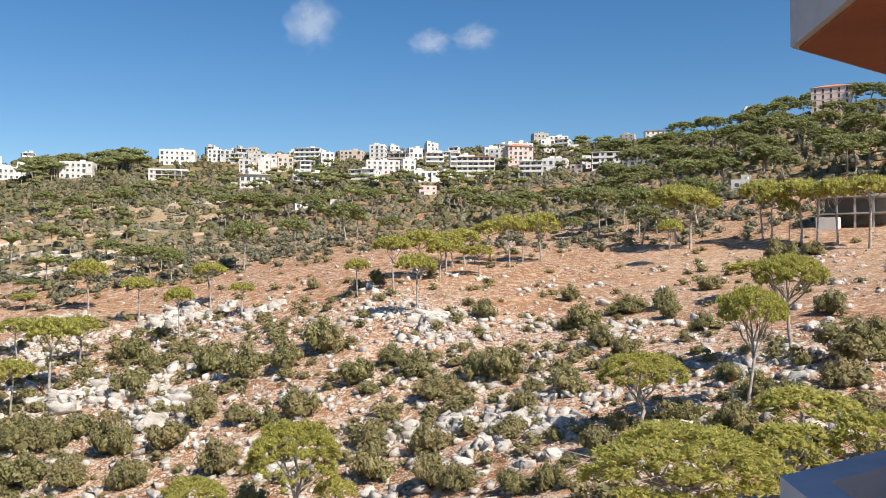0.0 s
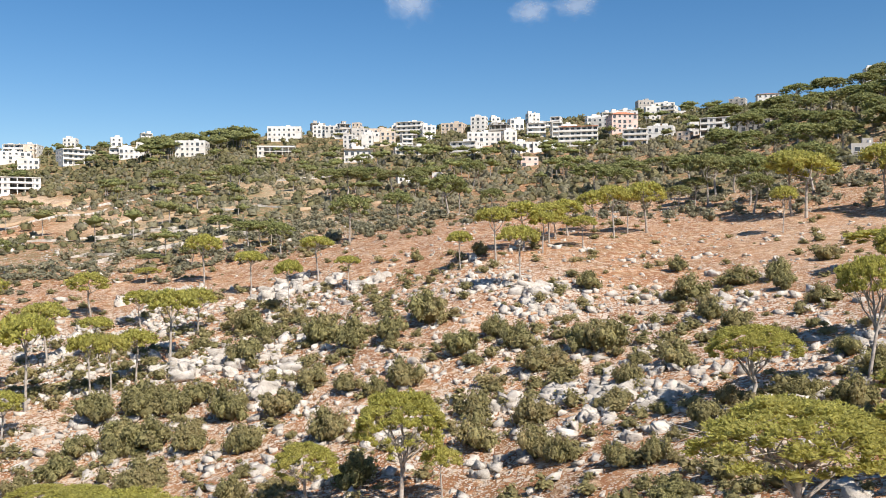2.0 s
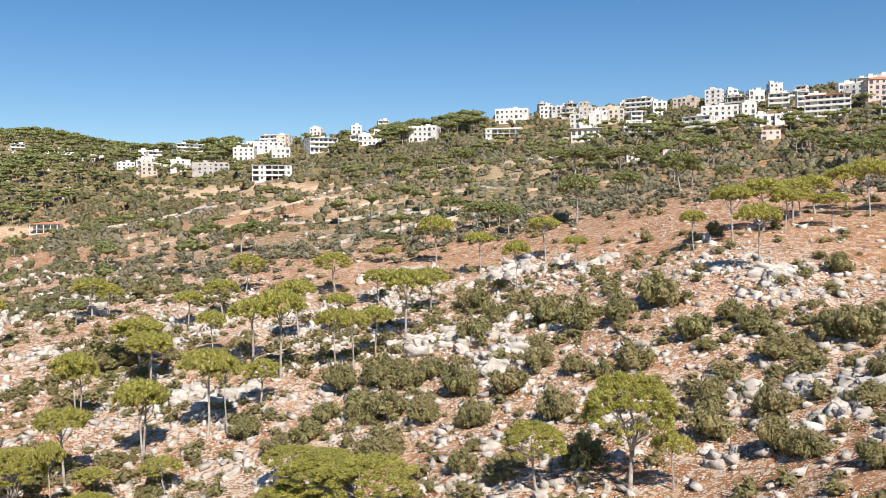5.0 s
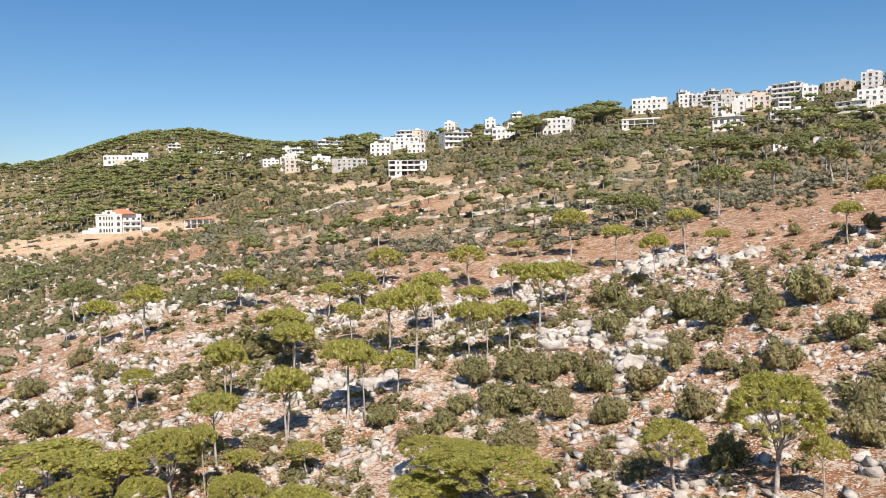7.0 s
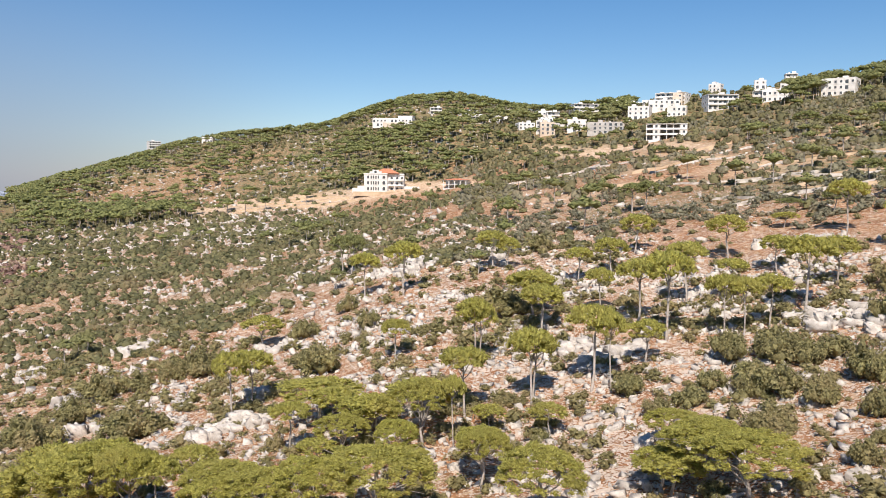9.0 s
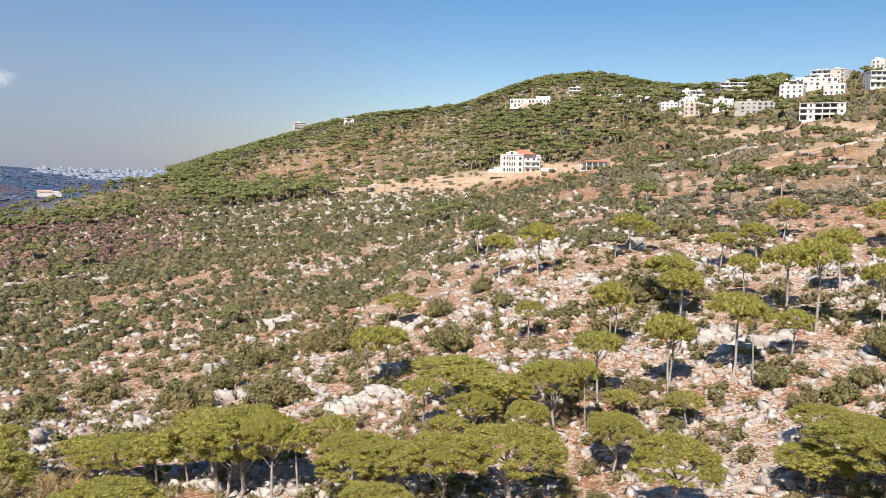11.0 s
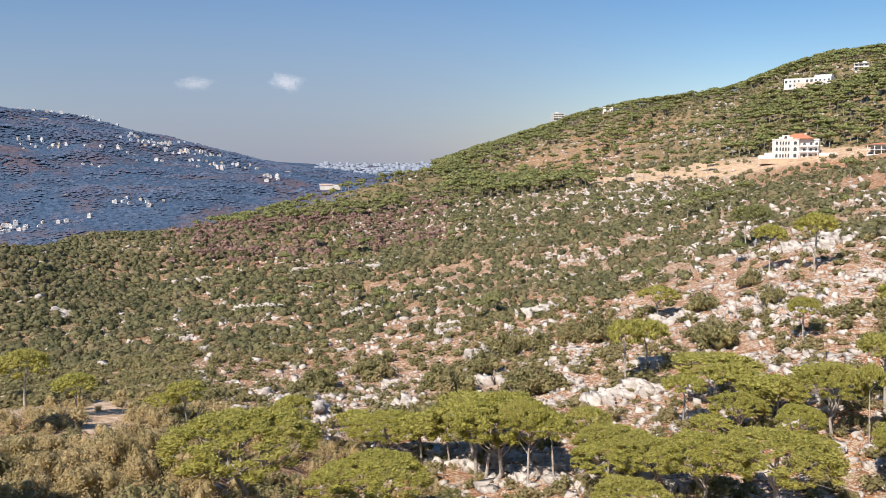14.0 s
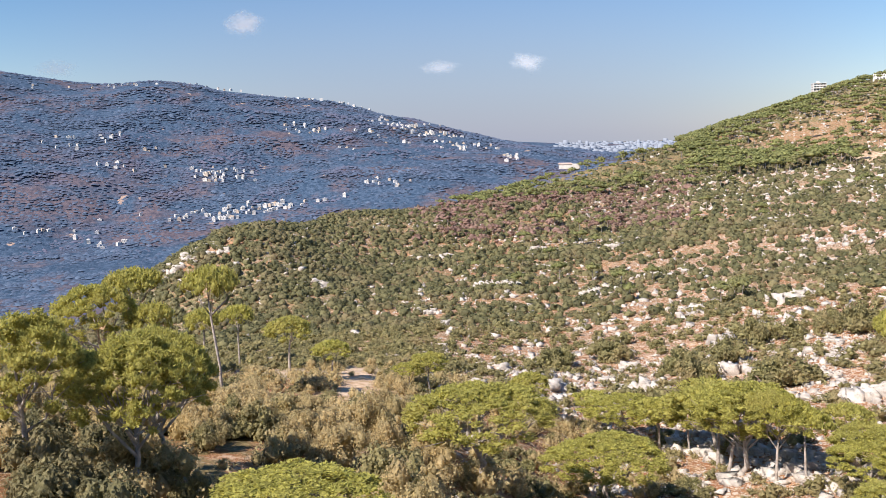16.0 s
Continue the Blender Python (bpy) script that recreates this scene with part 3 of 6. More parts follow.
grow(near_pines, 32.90, 87.1, 4.4, 5.9)
grow(near_pines, 33.56, 77.7, 4.2, 5.8)
grow(near_pines, 45.90, 85.3, 5.8, 5.8)
grow(pines, 57.02, 112.0, 6.1, 11.3)
grow(pines, 53.50, 103.1, 4.2, 7.0)
grow(pines, 50.22, 104.2, 5.4, 8.4)
grow(near_pines, 16.39, 71.0, 5.9, 5.7)
grow(pines, 7.26, 70.1, 4.5, 3.3)
grow(near_pines, 30.85, 77.6, 6.1, 7.9)
grow(near_pines, -13.28, 73.6, 6.6, 7.4)
grow(near_pines, -15.93, 44.4, 7.9, 9.9)
grow(pines, -23.29, 62.9, 4.8, 6.4)
grow(pines, -22.61, 53.5, 4.9, 5.2)
grow(pines, -27.04, 53.5, 5.1, 4.3)
grow(near_pines, -20.16, 76.3, 10.3, 5.9)
grow(near_pines, -22.43, 89.1, 10.4, 7.2)
grow(pines, -20.73, 126.2, 4.9, 8.9)
grow(pines, 1.81, 124.0, 9.2, 5.9)
grow(pines, 3.43, 142.3, 9.1, 6.2)
grow(pines, 5.85, 139.8, 6.4, 4.2)
grow(pines, -2.47, 153.0, 5.7, 5.2)
grow(pines, -4.48, 163.4, 9.9, 6.1)
grow(pines, -6.59, 173.5, 10.2, 8.0)
grow(pines, -5.44, 172.5, 8.5, 4.9)
grow(pines, 0.15, 147.6, 7.0, 5.0)
grow(pines, -0.62, 161.5, 5.1, 4.9)
grow(pines, 6.70, 225.9, 11.4, 10.4)
grow(pines, 10.11, 216.6, 8.8, 7.3)
grow(pines, 13.33, 198.0, 11.4, 8.7)
grow(pines, 22.97, 179.9, 10.3, 7.0)
grow(pines, 23.63, 201.6, 5.2, 5.4)
grow(pines, 19.95, 162.4, 7.9, 5.5)
grow(pines, 15.59, 161.5, 8.2, 6.3)
grow(pines, 17.44, 140.6, 9.0, 4.3)
grow(pines, 13.48, 147.6, 5.5, 4.2)
grow(pines, 17.98, 195.6, 7.5, 5.9)
grow(pines, 26.33, 207.7, 3.5, 5.9)
grow(pines, 20.15, 210.2, 7.1, 6.8)
grow(pines, 19.30, 210.2, 6.4, 5.7)
grow(pines, 21.85, 237.0, 5.9, 7.2)
grow(pines, -16.48, 183.1, 12.7, 11.5)
grow(pines, -21.43, 183.1, 10.5, 6.2)
grow(pines, -22.49, 179.9, 8.6, 4.1)
grow(pines, -23.08, 178.8, 12.4, 9.1)
grow(pines, -24.12, 176.7, 11.4, 6.9)
grow(pines, -25.18, 173.5, 12.3, 7.3)
grow(pines, -27.05, 168.4, 12.7, 8.9)
grow(pines, -20.82, 186.5, 12.2, 8.8)
grow(pines, -15.15, 166.4, 8.4, 4.7)
grow(pines, -9.81, 220.6, 7.1, 6.7)
grow(pines, -8.79, 214.0, 5.8, 5.8)
grow(pines, -11.01, 234.2, 11.9, 11.5)
grow(pines, -12.24, 244.3, 9.9, 9.9)
grow(pines, -13.52, 195.6, 8.8, 7.7)
grow(pines, -15.08, 202.8, 4.8, 5.8)
grow(pines, 14.74, 343.8, 11.6, 11.5)
grow(pines, 13.46, 343.8, 10.9, 11.5)
grow(pines, 12.84, 348.0, 10.8, 11.5)
grow(pines, 11.80, 354.3, 9.6, 11.5)
grow(pines, 10.50, 348.0, 8.9, 11.5)
grow(pines, 8.80, 325.8, 9.9, 8.8)
grow(pines, 23.76, 385.4, 10.4, 9.9)
grow(pines, 25.46, 409.2, 9.7, 11.5)
grow(pines, 21.21, 387.7, 12.6, 11.0)
grow(pines, 20.61, 385.4, 11.7, 8.3)
grow(pines, 4.80, 333.7, 11.3, 9.0)
grow(pines, -1.39, 339.7, 8.0, 9.2)
grow(pines, 45.31, 184.2, 8.1, 7.5)
grow(pines, 44.22, 183.1, 6.8, 5.6)
grow(pines, 35.64, 183.1, 8.4, 6.9)
grow(pines, 36.01, 238.5, 8.0, 7.4)
grow(pines, 35.05, 238.5, 8.0, 6.8)
grow(pines, 37.32, 166.4, 7.0, 6.5)
grow(pines, 39.40, 164.4, 6.9, 5.3)
grow(pines, 38.00, 141.5, 7.2, 4.6)
grow(pines, 35.38, 132.4, 9.8, 7.0)
grow(pines, 32.47, 139.8, 10.1, 6.4)
grow(pines, 33.50, 121.8, 12.3, 7.2)
grow(pines, 41.84, 136.5, 7.8, 6.9)
grow(pines, 42.54, 143.2, 8.4, 7.9)
grow(pines, 38.29, 108.7, 10.8, 6.6)
grow(pines, 37.18, 106.7, 10.2, 4.0)
grow(pines, 34.83, 112.6, 6.1, 4.9)
grow(pines, 42.51, 106.7, 9.7, 5.9)
grow(pines, 46.39, 124.0, 9.6, 5.5)
grow(pines, 29.93, 168.4, 8.5, 7.0)
grow(pines, 26.94, 153.9, 6.4, 5.4)
grow(pines, 26.47, 193.3, 3.3, 5.5)
grow(pines, 25.04, 129.3, 10.9, 7.4)
grow(pines, 23.28, 142.3, 7.7, 6.0)
grow(pines, 29.92, 120.3, 8.8, 5.0)
grow(pines, 28.68, 120.3, 8.1, 4.1)
grow(pines, 27.08, 124.0, 7.3, 5.2)
grow(pines, 29.57, 139.0, 6.6, 4.9)
grow(pines, 62.99, 126.2, 10.4, 5.6)
grow(pines, 61.60, 129.3, 9.0, 6.3)
grow(pines, 60.91, 165.4, 6.7, 7.4)
grow(pines, 59.05, 102.9, 6.4, 4.9)
grow(pines, 56.15, 106.1, 6.2, 6.1)
grow(pines, 54.01, 102.3, 5.5, 6.6)
grow(near_pines, 55.57, 97.5, 5.4, 6.5)
grow(pines, 57.32, 94.7, 3.8, 4.6)
grow(near_pines, 51.84, 89.1, 6.1, 5.1)
grow(near_pines, 53.20, 74.5, 7.8, 11.0)
grow(near_pines, 71.61, 94.7, 10.1, 11.5)
grow(near_pines, 63.60, 86.5, 6.2, 8.8)
grow(pines, 51.33, 170.4, 10.9, 7.1)
grow(pines, 54.04, 182.0, 9.8, 6.1)
grow(pines, 55.59, 219.2, 10.7, 6.2)
grow(pines, 54.82, 214.0, 10.4, 6.1)
grow(near_pines, 50.07, 95.8, 8.0, 7.2)
grow(pines, 47.90, 94.1, 8.4, 2.9)
grow(pines, 47.14, 103.6, 8.7, 5.9)
grow(pines, 46.01, 124.7, 8.0, 4.9)
grow(pines, 51.89, 132.4, 6.7, 4.6)
grow(pines, 42.27, 108.0, 8.8, 5.5)
grow(pines, 41.77, 134.0, 7.9, 6.0)
grow(pines, 42.57, 145.8, 7.4, 6.5)
grow(near_pines, 45.69, 82.0, 6.4, 5.2)
grow(pines, 41.25, 95.8, 3.9, 4.3)
grow(pines, 45.35, 97.5, 3.9, 3.7)
grow(near_pines, 41.70, 68.9, 7.7, 7.8)
grow(near_pines, 27.97, 71.4, 6.3, 9.1)
grow(near_pines, 30.68, 79.1, 5.8, 8.0)
grow(pines, 32.81, 75.8, 3.9, 5.4)
grow(near_pines, 51.04, 86.5, 4.1, 5.3)
grow(near_pines, 89.41, 62.6, 8.2, 11.5)
grow(near_pines, 80.70, 79.1, 8.0, 11.5)
grow(near_pines, 79.64, 108.0, 6.9, 10.6)
grow(pines, 81.69, 116.1, 4.9, 5.5)
grow(near_pines, 72.43, 95.8, 9.2, 8.4)
grow(near_pines, 69.56, 89.7, 9.7, 6.4)
grow(pines, 67.83, 89.1, 7.9, 5.1)
grow(pines, 65.44, 96.4, 6.0, 5.1)
grow(near_pines, 64.01, 83.4, 5.4, 7.9)
grow(near_pines, 62.37, 70.5, 4.9, 7.4)
grow(pines, 85.90, 110.0, 6.3, 5.2)
grow(lofty_pines, 107.5, 89.7, 13.4, 5.6)
grow(pines, 99.71, 108.7, 5.3, 5.0)
grow(pines, 102.59, 124.7, 8.3, 6.9)
grow(lofty_pines, 112.44, 127.0, 16.3, 7.6)
grow(deep_pines, 114.79, 118.9, 14.0, 11.4)
grow(pines, 111.34, 116.8, 11.6, 5.5)
grow(pines, 105.98, 144.9, 10.8, 5.5)
grow(pines, 108.20, 153.0, 10.8, 6.2)
grow(deep_pines, 119.4, 43.1, 8.6, 6.2)
grow(deep_pines, 112.93, 43.9, 8.7, 6.6)
grow(deep_pines, 111.23, 48.0, 8.8, 6.2)
grow(near_pines, 103.12, 35.6, 4.2, 9.1)
grow(pines, 94.41, 101.1, 3.4, 4.1)
grow(pines, 93.03, 99.9, 5.4, 4.7)

# ---- houses ----
def window_mesh(w, h, name="window"):
    bm = boxed((-w / 2 - 0.1, w / 2 + 0.1, -0.07, 0.05, -0.1, h + 0.1), (-w / 2, w / 2, -0.09, 0.02, 0, h))
    me = bpy.data.meshes.new(name)
    bm.to_mesh(me)
    bm.free()
    me.materials.append(WHITE)
    me.materials.append(PANE)
    for p in list(me.polygons)[-6:]:
        p.material_index = 1
    return me


WINDOW, DOOR_WINDOW = window_mesh(1.25, 1.35), window_mesh(1.8, 2.1)


def arch_mesh(w, h):
    """A dark arched opening with a raised surround."""
    bm = bmesh.new()
    ring = [(-w / 2, 0), (-w / 2, h - w / 2)] + [(-w / 2 * math.cos(a), h - w / 2 + w / 2 * math.sin(a)) for a in np.linspace(0.3, math.pi - 0.3, 7)] + [(w / 2, h - w / 2), (w / 2, 0)]
    bm.faces.new([bm.verts.new((x, -0.04, z)) for x, z in ring])
    pane_faces = 1
    outer = [(x * 1.18, z + (0.18 if i not in (0, len(ring) - 1) else 0)) for i, (x, z) in enumerate(ring)]
    for i in range(len(ring) - 1):
        (a, b), (c, d) = ring[i], ring[i + 1]
        (e, f), (g, k) = outer[i], outer[i + 1]
        q = [bm.verts.new(p) for p in ((a, -0.12, b), (c, -0.12, d), (g, -0.12, k), (e, -0.12, f))]
        bm.faces.new(q)
    me = bpy.data.meshes.new("arched_window")
    bm.to_mesh(me)
    bm.free()
    me.materials.append(WHITE)
    me.materials.append(PANE)
    me.polygons[0].material_index = 1
    return me


ARCH = arch_mesh(1.9, 2.5)
CLEAR = []
SILL = bpy.data.meshes.new("sill")
sill_form = boxed((-0.8, 0.8, -0.2, 0.0, -0.2, -0.1))
sill_form.to_mesh(SILL)
sill_form.free()
SILL.materials.append(WHITE)
LOOKS = {
    "white": (WHITE, "white rendered village house with a flat roof"), "bare": (GREY, "unfinished grey concrete house with open floors"),
    "grey": (GREY, "low grey concrete house with a flat roof"), "ochre": (OCHRE, "ochre stone-clad village house"),
    "balcony": (WHITE, "white apartment house with deep balconies on each floor"), "hotel": (WHITE, "long white apartment block with continuous balconies"),
    "villa": (WHITE, "white villa with wide projecting eaves"), "pink": (PINK, "pink house with a terrace"), "pinkroof": (PINK, "pink villa with red terracotta roofs"),
    "arcade": (WHITE, "low white house with an open columned front"), "frame": (WHITE, "unfinished white concrete frame building with open bays"),
    "gable": (WHITE, "white house with a low hipped red roof"), "arches": (PINK, "pink three-storey villa with arched windows and red tiled roof"),
    "villa3": (WHITE, "large white villa with arched windows and orange tiled roof"), "pavilion": (WHITE, "small open pavilion with a red tiled roof"),
    "shell": (GREY, "unfinished two-storey concrete shell with a white garden wall"),
    "terraced": (WHITE, "long white house stepping over terraces"), "flat": (WHITE, "long low white building on the ridge"),
}


def hip_roof(w, d, z, rise, over=0.6):
    bm = bmesh.new()
    a = [bm.verts.new(p) for p in ((-w / 2 - over, -over, z), (w / 2 + over, -over, z), (w / 2 + over, d + over, z), (-w / 2 - over, d + over, z))]
    inset = min(w, d) * 0.45
    b = [bm.verts.new(p) for p in ((-w / 2 + inset, d / 2, z + rise), (w / 2 - inset, d / 2, z + rise))]
    for f in ((a[0], a[1], b[1], b[0]), (a[1], a[2], b[1]), (a[2], a[3], b[0], b[1]), (a[3], a[0], b[0]), (a[3], a[2], a[1], a[0])):
        bm.faces.new(f)
    return bm


def villa(root, w, h, d):
    """A white palace: gabled front block, lower side wing, hipped roof, terraces."""
    wall, wing = h * 0.8, h * 0.72
    cut = w * 0.08
    part("front_block", boxed((-w / 2, cut, 0, d, -1.4, wall)), WHITE, root)
    part("gable", boxed((-w * 0.36, -w * 0.06, -0.12, 0.5, wall, h * 0.88), (-w * 0.29, -w * 0.13, -0.12, 0.5, h * 0.88, h * 0.95)), WHITE, root)
    part("side_wing", boxed((cut, w / 2, 2.4, d - 1, -1.4, wing)), WHITE, root)
    part("cornice", boxed((-w / 2 - 0.35, cut + 0.35, -0.35, d + 0.3, wall - 0.45, wall - 0.1)), WHITE, root)
    part("balustrade", boxed((cut, w / 2 + 0.1, 2.1, 2.3, wing, wing + 0.9), (w / 2 - 0.1, w / 2 + 0.1, 2.3, d - 1, wing, wing + 0.9)), WHITE, root)
    part("roof", hip_roof(w * 0.64, d, wall + 0.02, h * 0.22), TILE, root).location = (w * 0.04, 0.8, 0)
    step = wall / 3
    for k in range(3):
        part("string_course", boxed((-w / 2 - 0.1, cut + 0.1, -0.12, 0.1, k * step - 0.1, k * step + 0.12)), WHITE, root)
        rows = [(-0.4, 0.6), (-0.32, 0.42), (-0.26, 0.42), (-0.2, 0.42), (-0.14, 0.42), (0.0, 0.85)]
        for x, wide in rows:
            ob = part("window", ARCH, None, root)
            part("sill", SILL, None, ob)
            ob.location, ob.scale = (x * w, 0, k * step + 0.35), (wide, 1, 0.82 if k < 2 else 0.7)
        for x in (0.19, 0.33, 0.45):
            ob = part("window", ARCH, None, root)
            part("sill", SILL, None, ob)
            ob.location, ob.scale = (x * w, 2.4, k * wing / 3 + 0.35), (0.75, 1, 0.7)
        if k:
            part("balcony", boxed((cut + 0.1, w / 2, 0.6, 2.4, k * wing / 3 - 0.15, k * wing / 3 + 0.75)), WHITE, root)
    ob = part("window", ARCH, None, root)
    ob.location, ob.scale = (-w * 0.21, -0.12, wall + 0.1), (0.7, 1, 0.55)
    for x in (cut + 0.5, w * 0.27, w / 2 - 0.4):
        part("column", mesh_of("column", *tube([(x, 0.9, -1.2), (x, 0.9, wing * 2 / 3)], [0.28, 0.24], 8), WHITE), None, root)
    part("terrace", boxed((-w / 2 - 6, w / 2 + 1, -4.5, 0, -3, -0.4)), EARTH_WALL, root)
    part("stair_wall", boxed((-w / 2 - 4, -w / 2, 1, 1.5, -1, 3), (-w / 2 - 7, -w / 2 - 4, 1, 1.5, -1, 1.6)), WHITE, root)
    part("annex", boxed((w / 2 + 0.3, w / 2 + 9, 1, 6, -1.5, 2.8), (w / 2 + 9, w / 2 + 15, 0, 5, -1.5, 1.6)), WHITE, root)


def house(style, bearing, far, w, h, base):
    rng = np.random.default_rng(int(bearing * 50) + int(far) + 5000)
    mat, label = LOOKS[style]
    root = tagged(new("house"), label, "house", "houses of the hillside village")
    a = radians(bearing)
    turn = rng.uniform(-0.35, 0.35)
    if style in ("hotel", "villa3", "frame", "arches", "flat"):
        turn *= 0.4
    w = w / (math.cos(turn) + 0.25 * abs(math.sin(turn)))
    d = float(np.clip(w * 0.75, 6, 13))
    root.matrix_basis = Matrix.Translation((-far * math.sin(a), far * math.cos(a), base)) @ Matrix.Rotation(a + turn, 4, "Z")
    if style == "villa3":
        CLEAR.append((-far * math.sin(a), far * math.cos(a), far, w * 0.5 + 4, 4 + far * 0.01))
        villa(root, w, h, 12.0)
        return root
    floors = min(max(1, round(h / 3.1)), 3 if style == "villa3" else 9)
    CLEAR.append((-far * math.sin(a), far * math.cos(a), far, w * 0.5 + 1, 4 + far * 0.01))
    tiled = style in ("villa3", "arches", "gable", "pavilion", "pinkroof")
    top = h - (0.16 * h if tiled else 0.5)
    fh = top / floors
    if style in ("frame", "bare", "pavilion", "arcade", "shell"):
        # open concrete floors on columns
        part("foundation", boxed((-w / 2, w / 2, 0, d, -1.6, 0.05)), mat, root)
        part("back_wall", boxed((-w / 2 + 0.2, w / 2 - 0.2, d * 0.55, d - 0.1, 0.05, top)), HOLLOW if style in ("frame", "bare", "shell") else mat, root)
        for k in range(floors):
            part("floor_slab", boxed((-w / 2 - 0.2, w / 2 + 0.2, -0.3, d, (k + 1) * fh - 0.3, (k + 1) * fh)), mat, root)
            if style in ("frame", "bare") and k:
                part("parapet", boxed((-w / 2, w / 2, -0.2, -0.05, k * fh, k * fh + fh * 0.24)), mat, root)
        bays = max(2, round(w / 3.6))
        column = boxed((-0.22, 0.22, 0, 0.4, 0.05, top - 0.3))
        me = bpy.data.meshes.new("column")
        column.to_mesh(me)
        column.free()
        me.materials.append(mat)
        for k in range(bays + 1):
            part("column", me, None, root).location = (-w / 2 + 0.25 + (w - 0.5) * k / bays, 0, 0)
        if style in ("frame", "arcade") and bays > 3:
            for k in (1, bays - 1) if style == "frame" else (0,):
                x = -w / 2 + w * (k + 0.5) / bays
                part("wall_panel", boxed((x - w / bays * 0.45, x + w / bays * 0.45, 0.05, 0.3, 0.05, top - 0.3)), mat, root)
                for f in range(floors):
                    part("window", WINDOW, None, root).location = (x, 0.05, f * fh + 0.9)
    else:
        part("wall", boxed((-w / 2, w / 2, 0, d, -0.3 if style == "flat" else -1.4, top)), mat, root)
        wide = style in ("balcony", "hotel") or (style == "white" and rng.random() < 0.25)
        bays = max(2, round(w / (4.4 if style == "villa3" else 3.3)))
        for k in range(floors):
            z = k * fh
            if wide and (k or style == "hotel"):
                part("balcony_slab", boxed((-w / 2, w / 2, -1.5, 0, z - 0.12, z + 0.1)), mat, root)
                part("balcony_parapet", boxed((-w / 2, w / 2, -1.5, -1.38, z + 0.1, z + 0.95), (-w / 2, -w / 2 + 0.12, -1.38, 0, z + 0.1, z + 0.95), (w / 2 - 0.12, w / 2, -1.38, 0, z + 0.1, z + 0.95)), mat, root)
            elif k:
                part("string_course", boxed((-w / 2 - 0.08, w / 2 + 0.08, -0.1, d + 0.08, z - 0.12, z + 0.06)), mat, root)
            for b in range(bays):
                if style == "flat" or rng.random() < 0.12 and style not in ("villa3", "arches"):
                    continue
                x = -w / 2 + w * (b + 0.5) / bays
                arched = style in ("villa3", "arches")
                me = ARCH if arched else (DOOR_WINDOW if wide or rng.random() < 0.25 else WINDOW)
                ob = part("window", me, None, root)
                part("sill", SILL, None, ob)
                ob.location = (x, 0, z + (0.35 if me is not WINDOW else 0.95))
                ob.scale = (0.58 if arched else min(1, w / bays / 2.6), 1, min(1, fh / 3.05) * (0.85 if arched else 1))
            for b in range(2):
                for side in (-1, 1):
                    ob = part("window", WINDOW, None, root)
                    ob.location = (side * w / 2, d * (0.3 + 0.4 * b), z + 0.95)
                    ob.rotation_euler = (0, 0, radians(90 * side))
                    ob.scale = (1, 1, min(1, fh / 3.05))
        if wide:
            for k in range(0, bays + 1, 2):
                part("pillar", boxed((-w / 2 + w * k / bays - 0.15, -w / 2 + w * k / bays + 0.15, -1.4, -1.15, 0, top)), mat, root)
            part("roof_slab", boxed((-w / 2 - 0.1, w / 2 + 0.1, -1.6, d + 0.1, top, top + 0.22)), TILE if style == "hotel" else mat, root)
    if tiled:
        part("roof", hip_roof(w * (0.68 if style == "villa3" else 1), d, top + 0.02, (h - top) * (1.25 if style == "villa3" else 1)), TILE, root)
        part("eaves", boxed((-w / 2 - 0.45, w / 2 + 0.45, -0.45, d + 0.45, top - 0.16, top)), WHITE, root)
    elif style not in ("frame", "bare", "hotel", "shell"):
        edge = 0.18
        part("roof_parapet", boxed((-w / 2, w / 2, 0, edge, top, h), (-w / 2, w / 2, d - edge, d, top, h), (-w / 2, -w / 2 + edge, edge, d - edge, top, h), (w / 2 - edge, w / 2, edge, d - edge, top, h)), mat, root)
    if style in ("white", "balcony", "grey", "ochre", "bare") and w > 7:
        x = rng.uniform(-w * 0.3, w * 0.3)
        part("stair_hut", boxed((x - 1.4, x + 1.4, d * 0.5, d * 0.5 + 2.6, top, top + 2.3)), mat, root)
        v, f = tube([(-x * 0.7, d * 0.4, top), (-x * 0.7, d * 0.4, top + 1.5)], [0.55, 0.55], 10)
        part("water_tank", mesh_of("water_tank", v, f, WHITE), None, root)
    if style == "villa":
        part("eaves_slab", boxed((-w / 2 - 1.0, w / 2 + 1.0, -1.2, d + 0.6, h - 0.35, h - 0.05)), OCHRE, root)
        part("side_wing", boxed((-w / 2 - w * 0.3, -w / 2, 1.5, d, -1.4, h * 0.4)), OCHRE, root)
    if style == "shell":
        part("garden_wall", boxed((-w / 2 + 0.2, -w / 2 + 4.6, -2.4, -2.1, -1, 2.6), (-w / 2 + 4.3, -w / 2 + 4.6, -2.1, 0, -1, 2.6)), WHITE, root)
    if style == "flat":
        part("roof_slab", boxed((-w / 2 - 0.4, w * 0.1, -0.4, d, h, h + 0.9)), PINK, root)
    if style == "terraced":
        part("upper_wing", boxed((w * 0.12, w * 0.48, d * 0.3, d, top, h + 2.2)), WHITE, root)
        part("lower_terrace", boxed((-w * 0.2, w * 0.25, -4, 0, -1.5, fh * 0.9)), OCHRE, root)
    return root


house("white", 27.35, 569, 15.4, 7.7, 55.3)
house("white", 23.76, 556, 19.5, 10.5, 56.4)
house("arcade", 18.22, 514, 22.9, 6.2, 53.6)
house("white", 17.68, 590, 23.5, 10.8, 71.3)
house("bare", 15.39, 634, 10.3, 10.3, 81.3)
house("white", 14.50, 601, 11.0, 8.1, 76.6)
house("bare", 13.59, 580, 8.2, 10.6, 73.0)
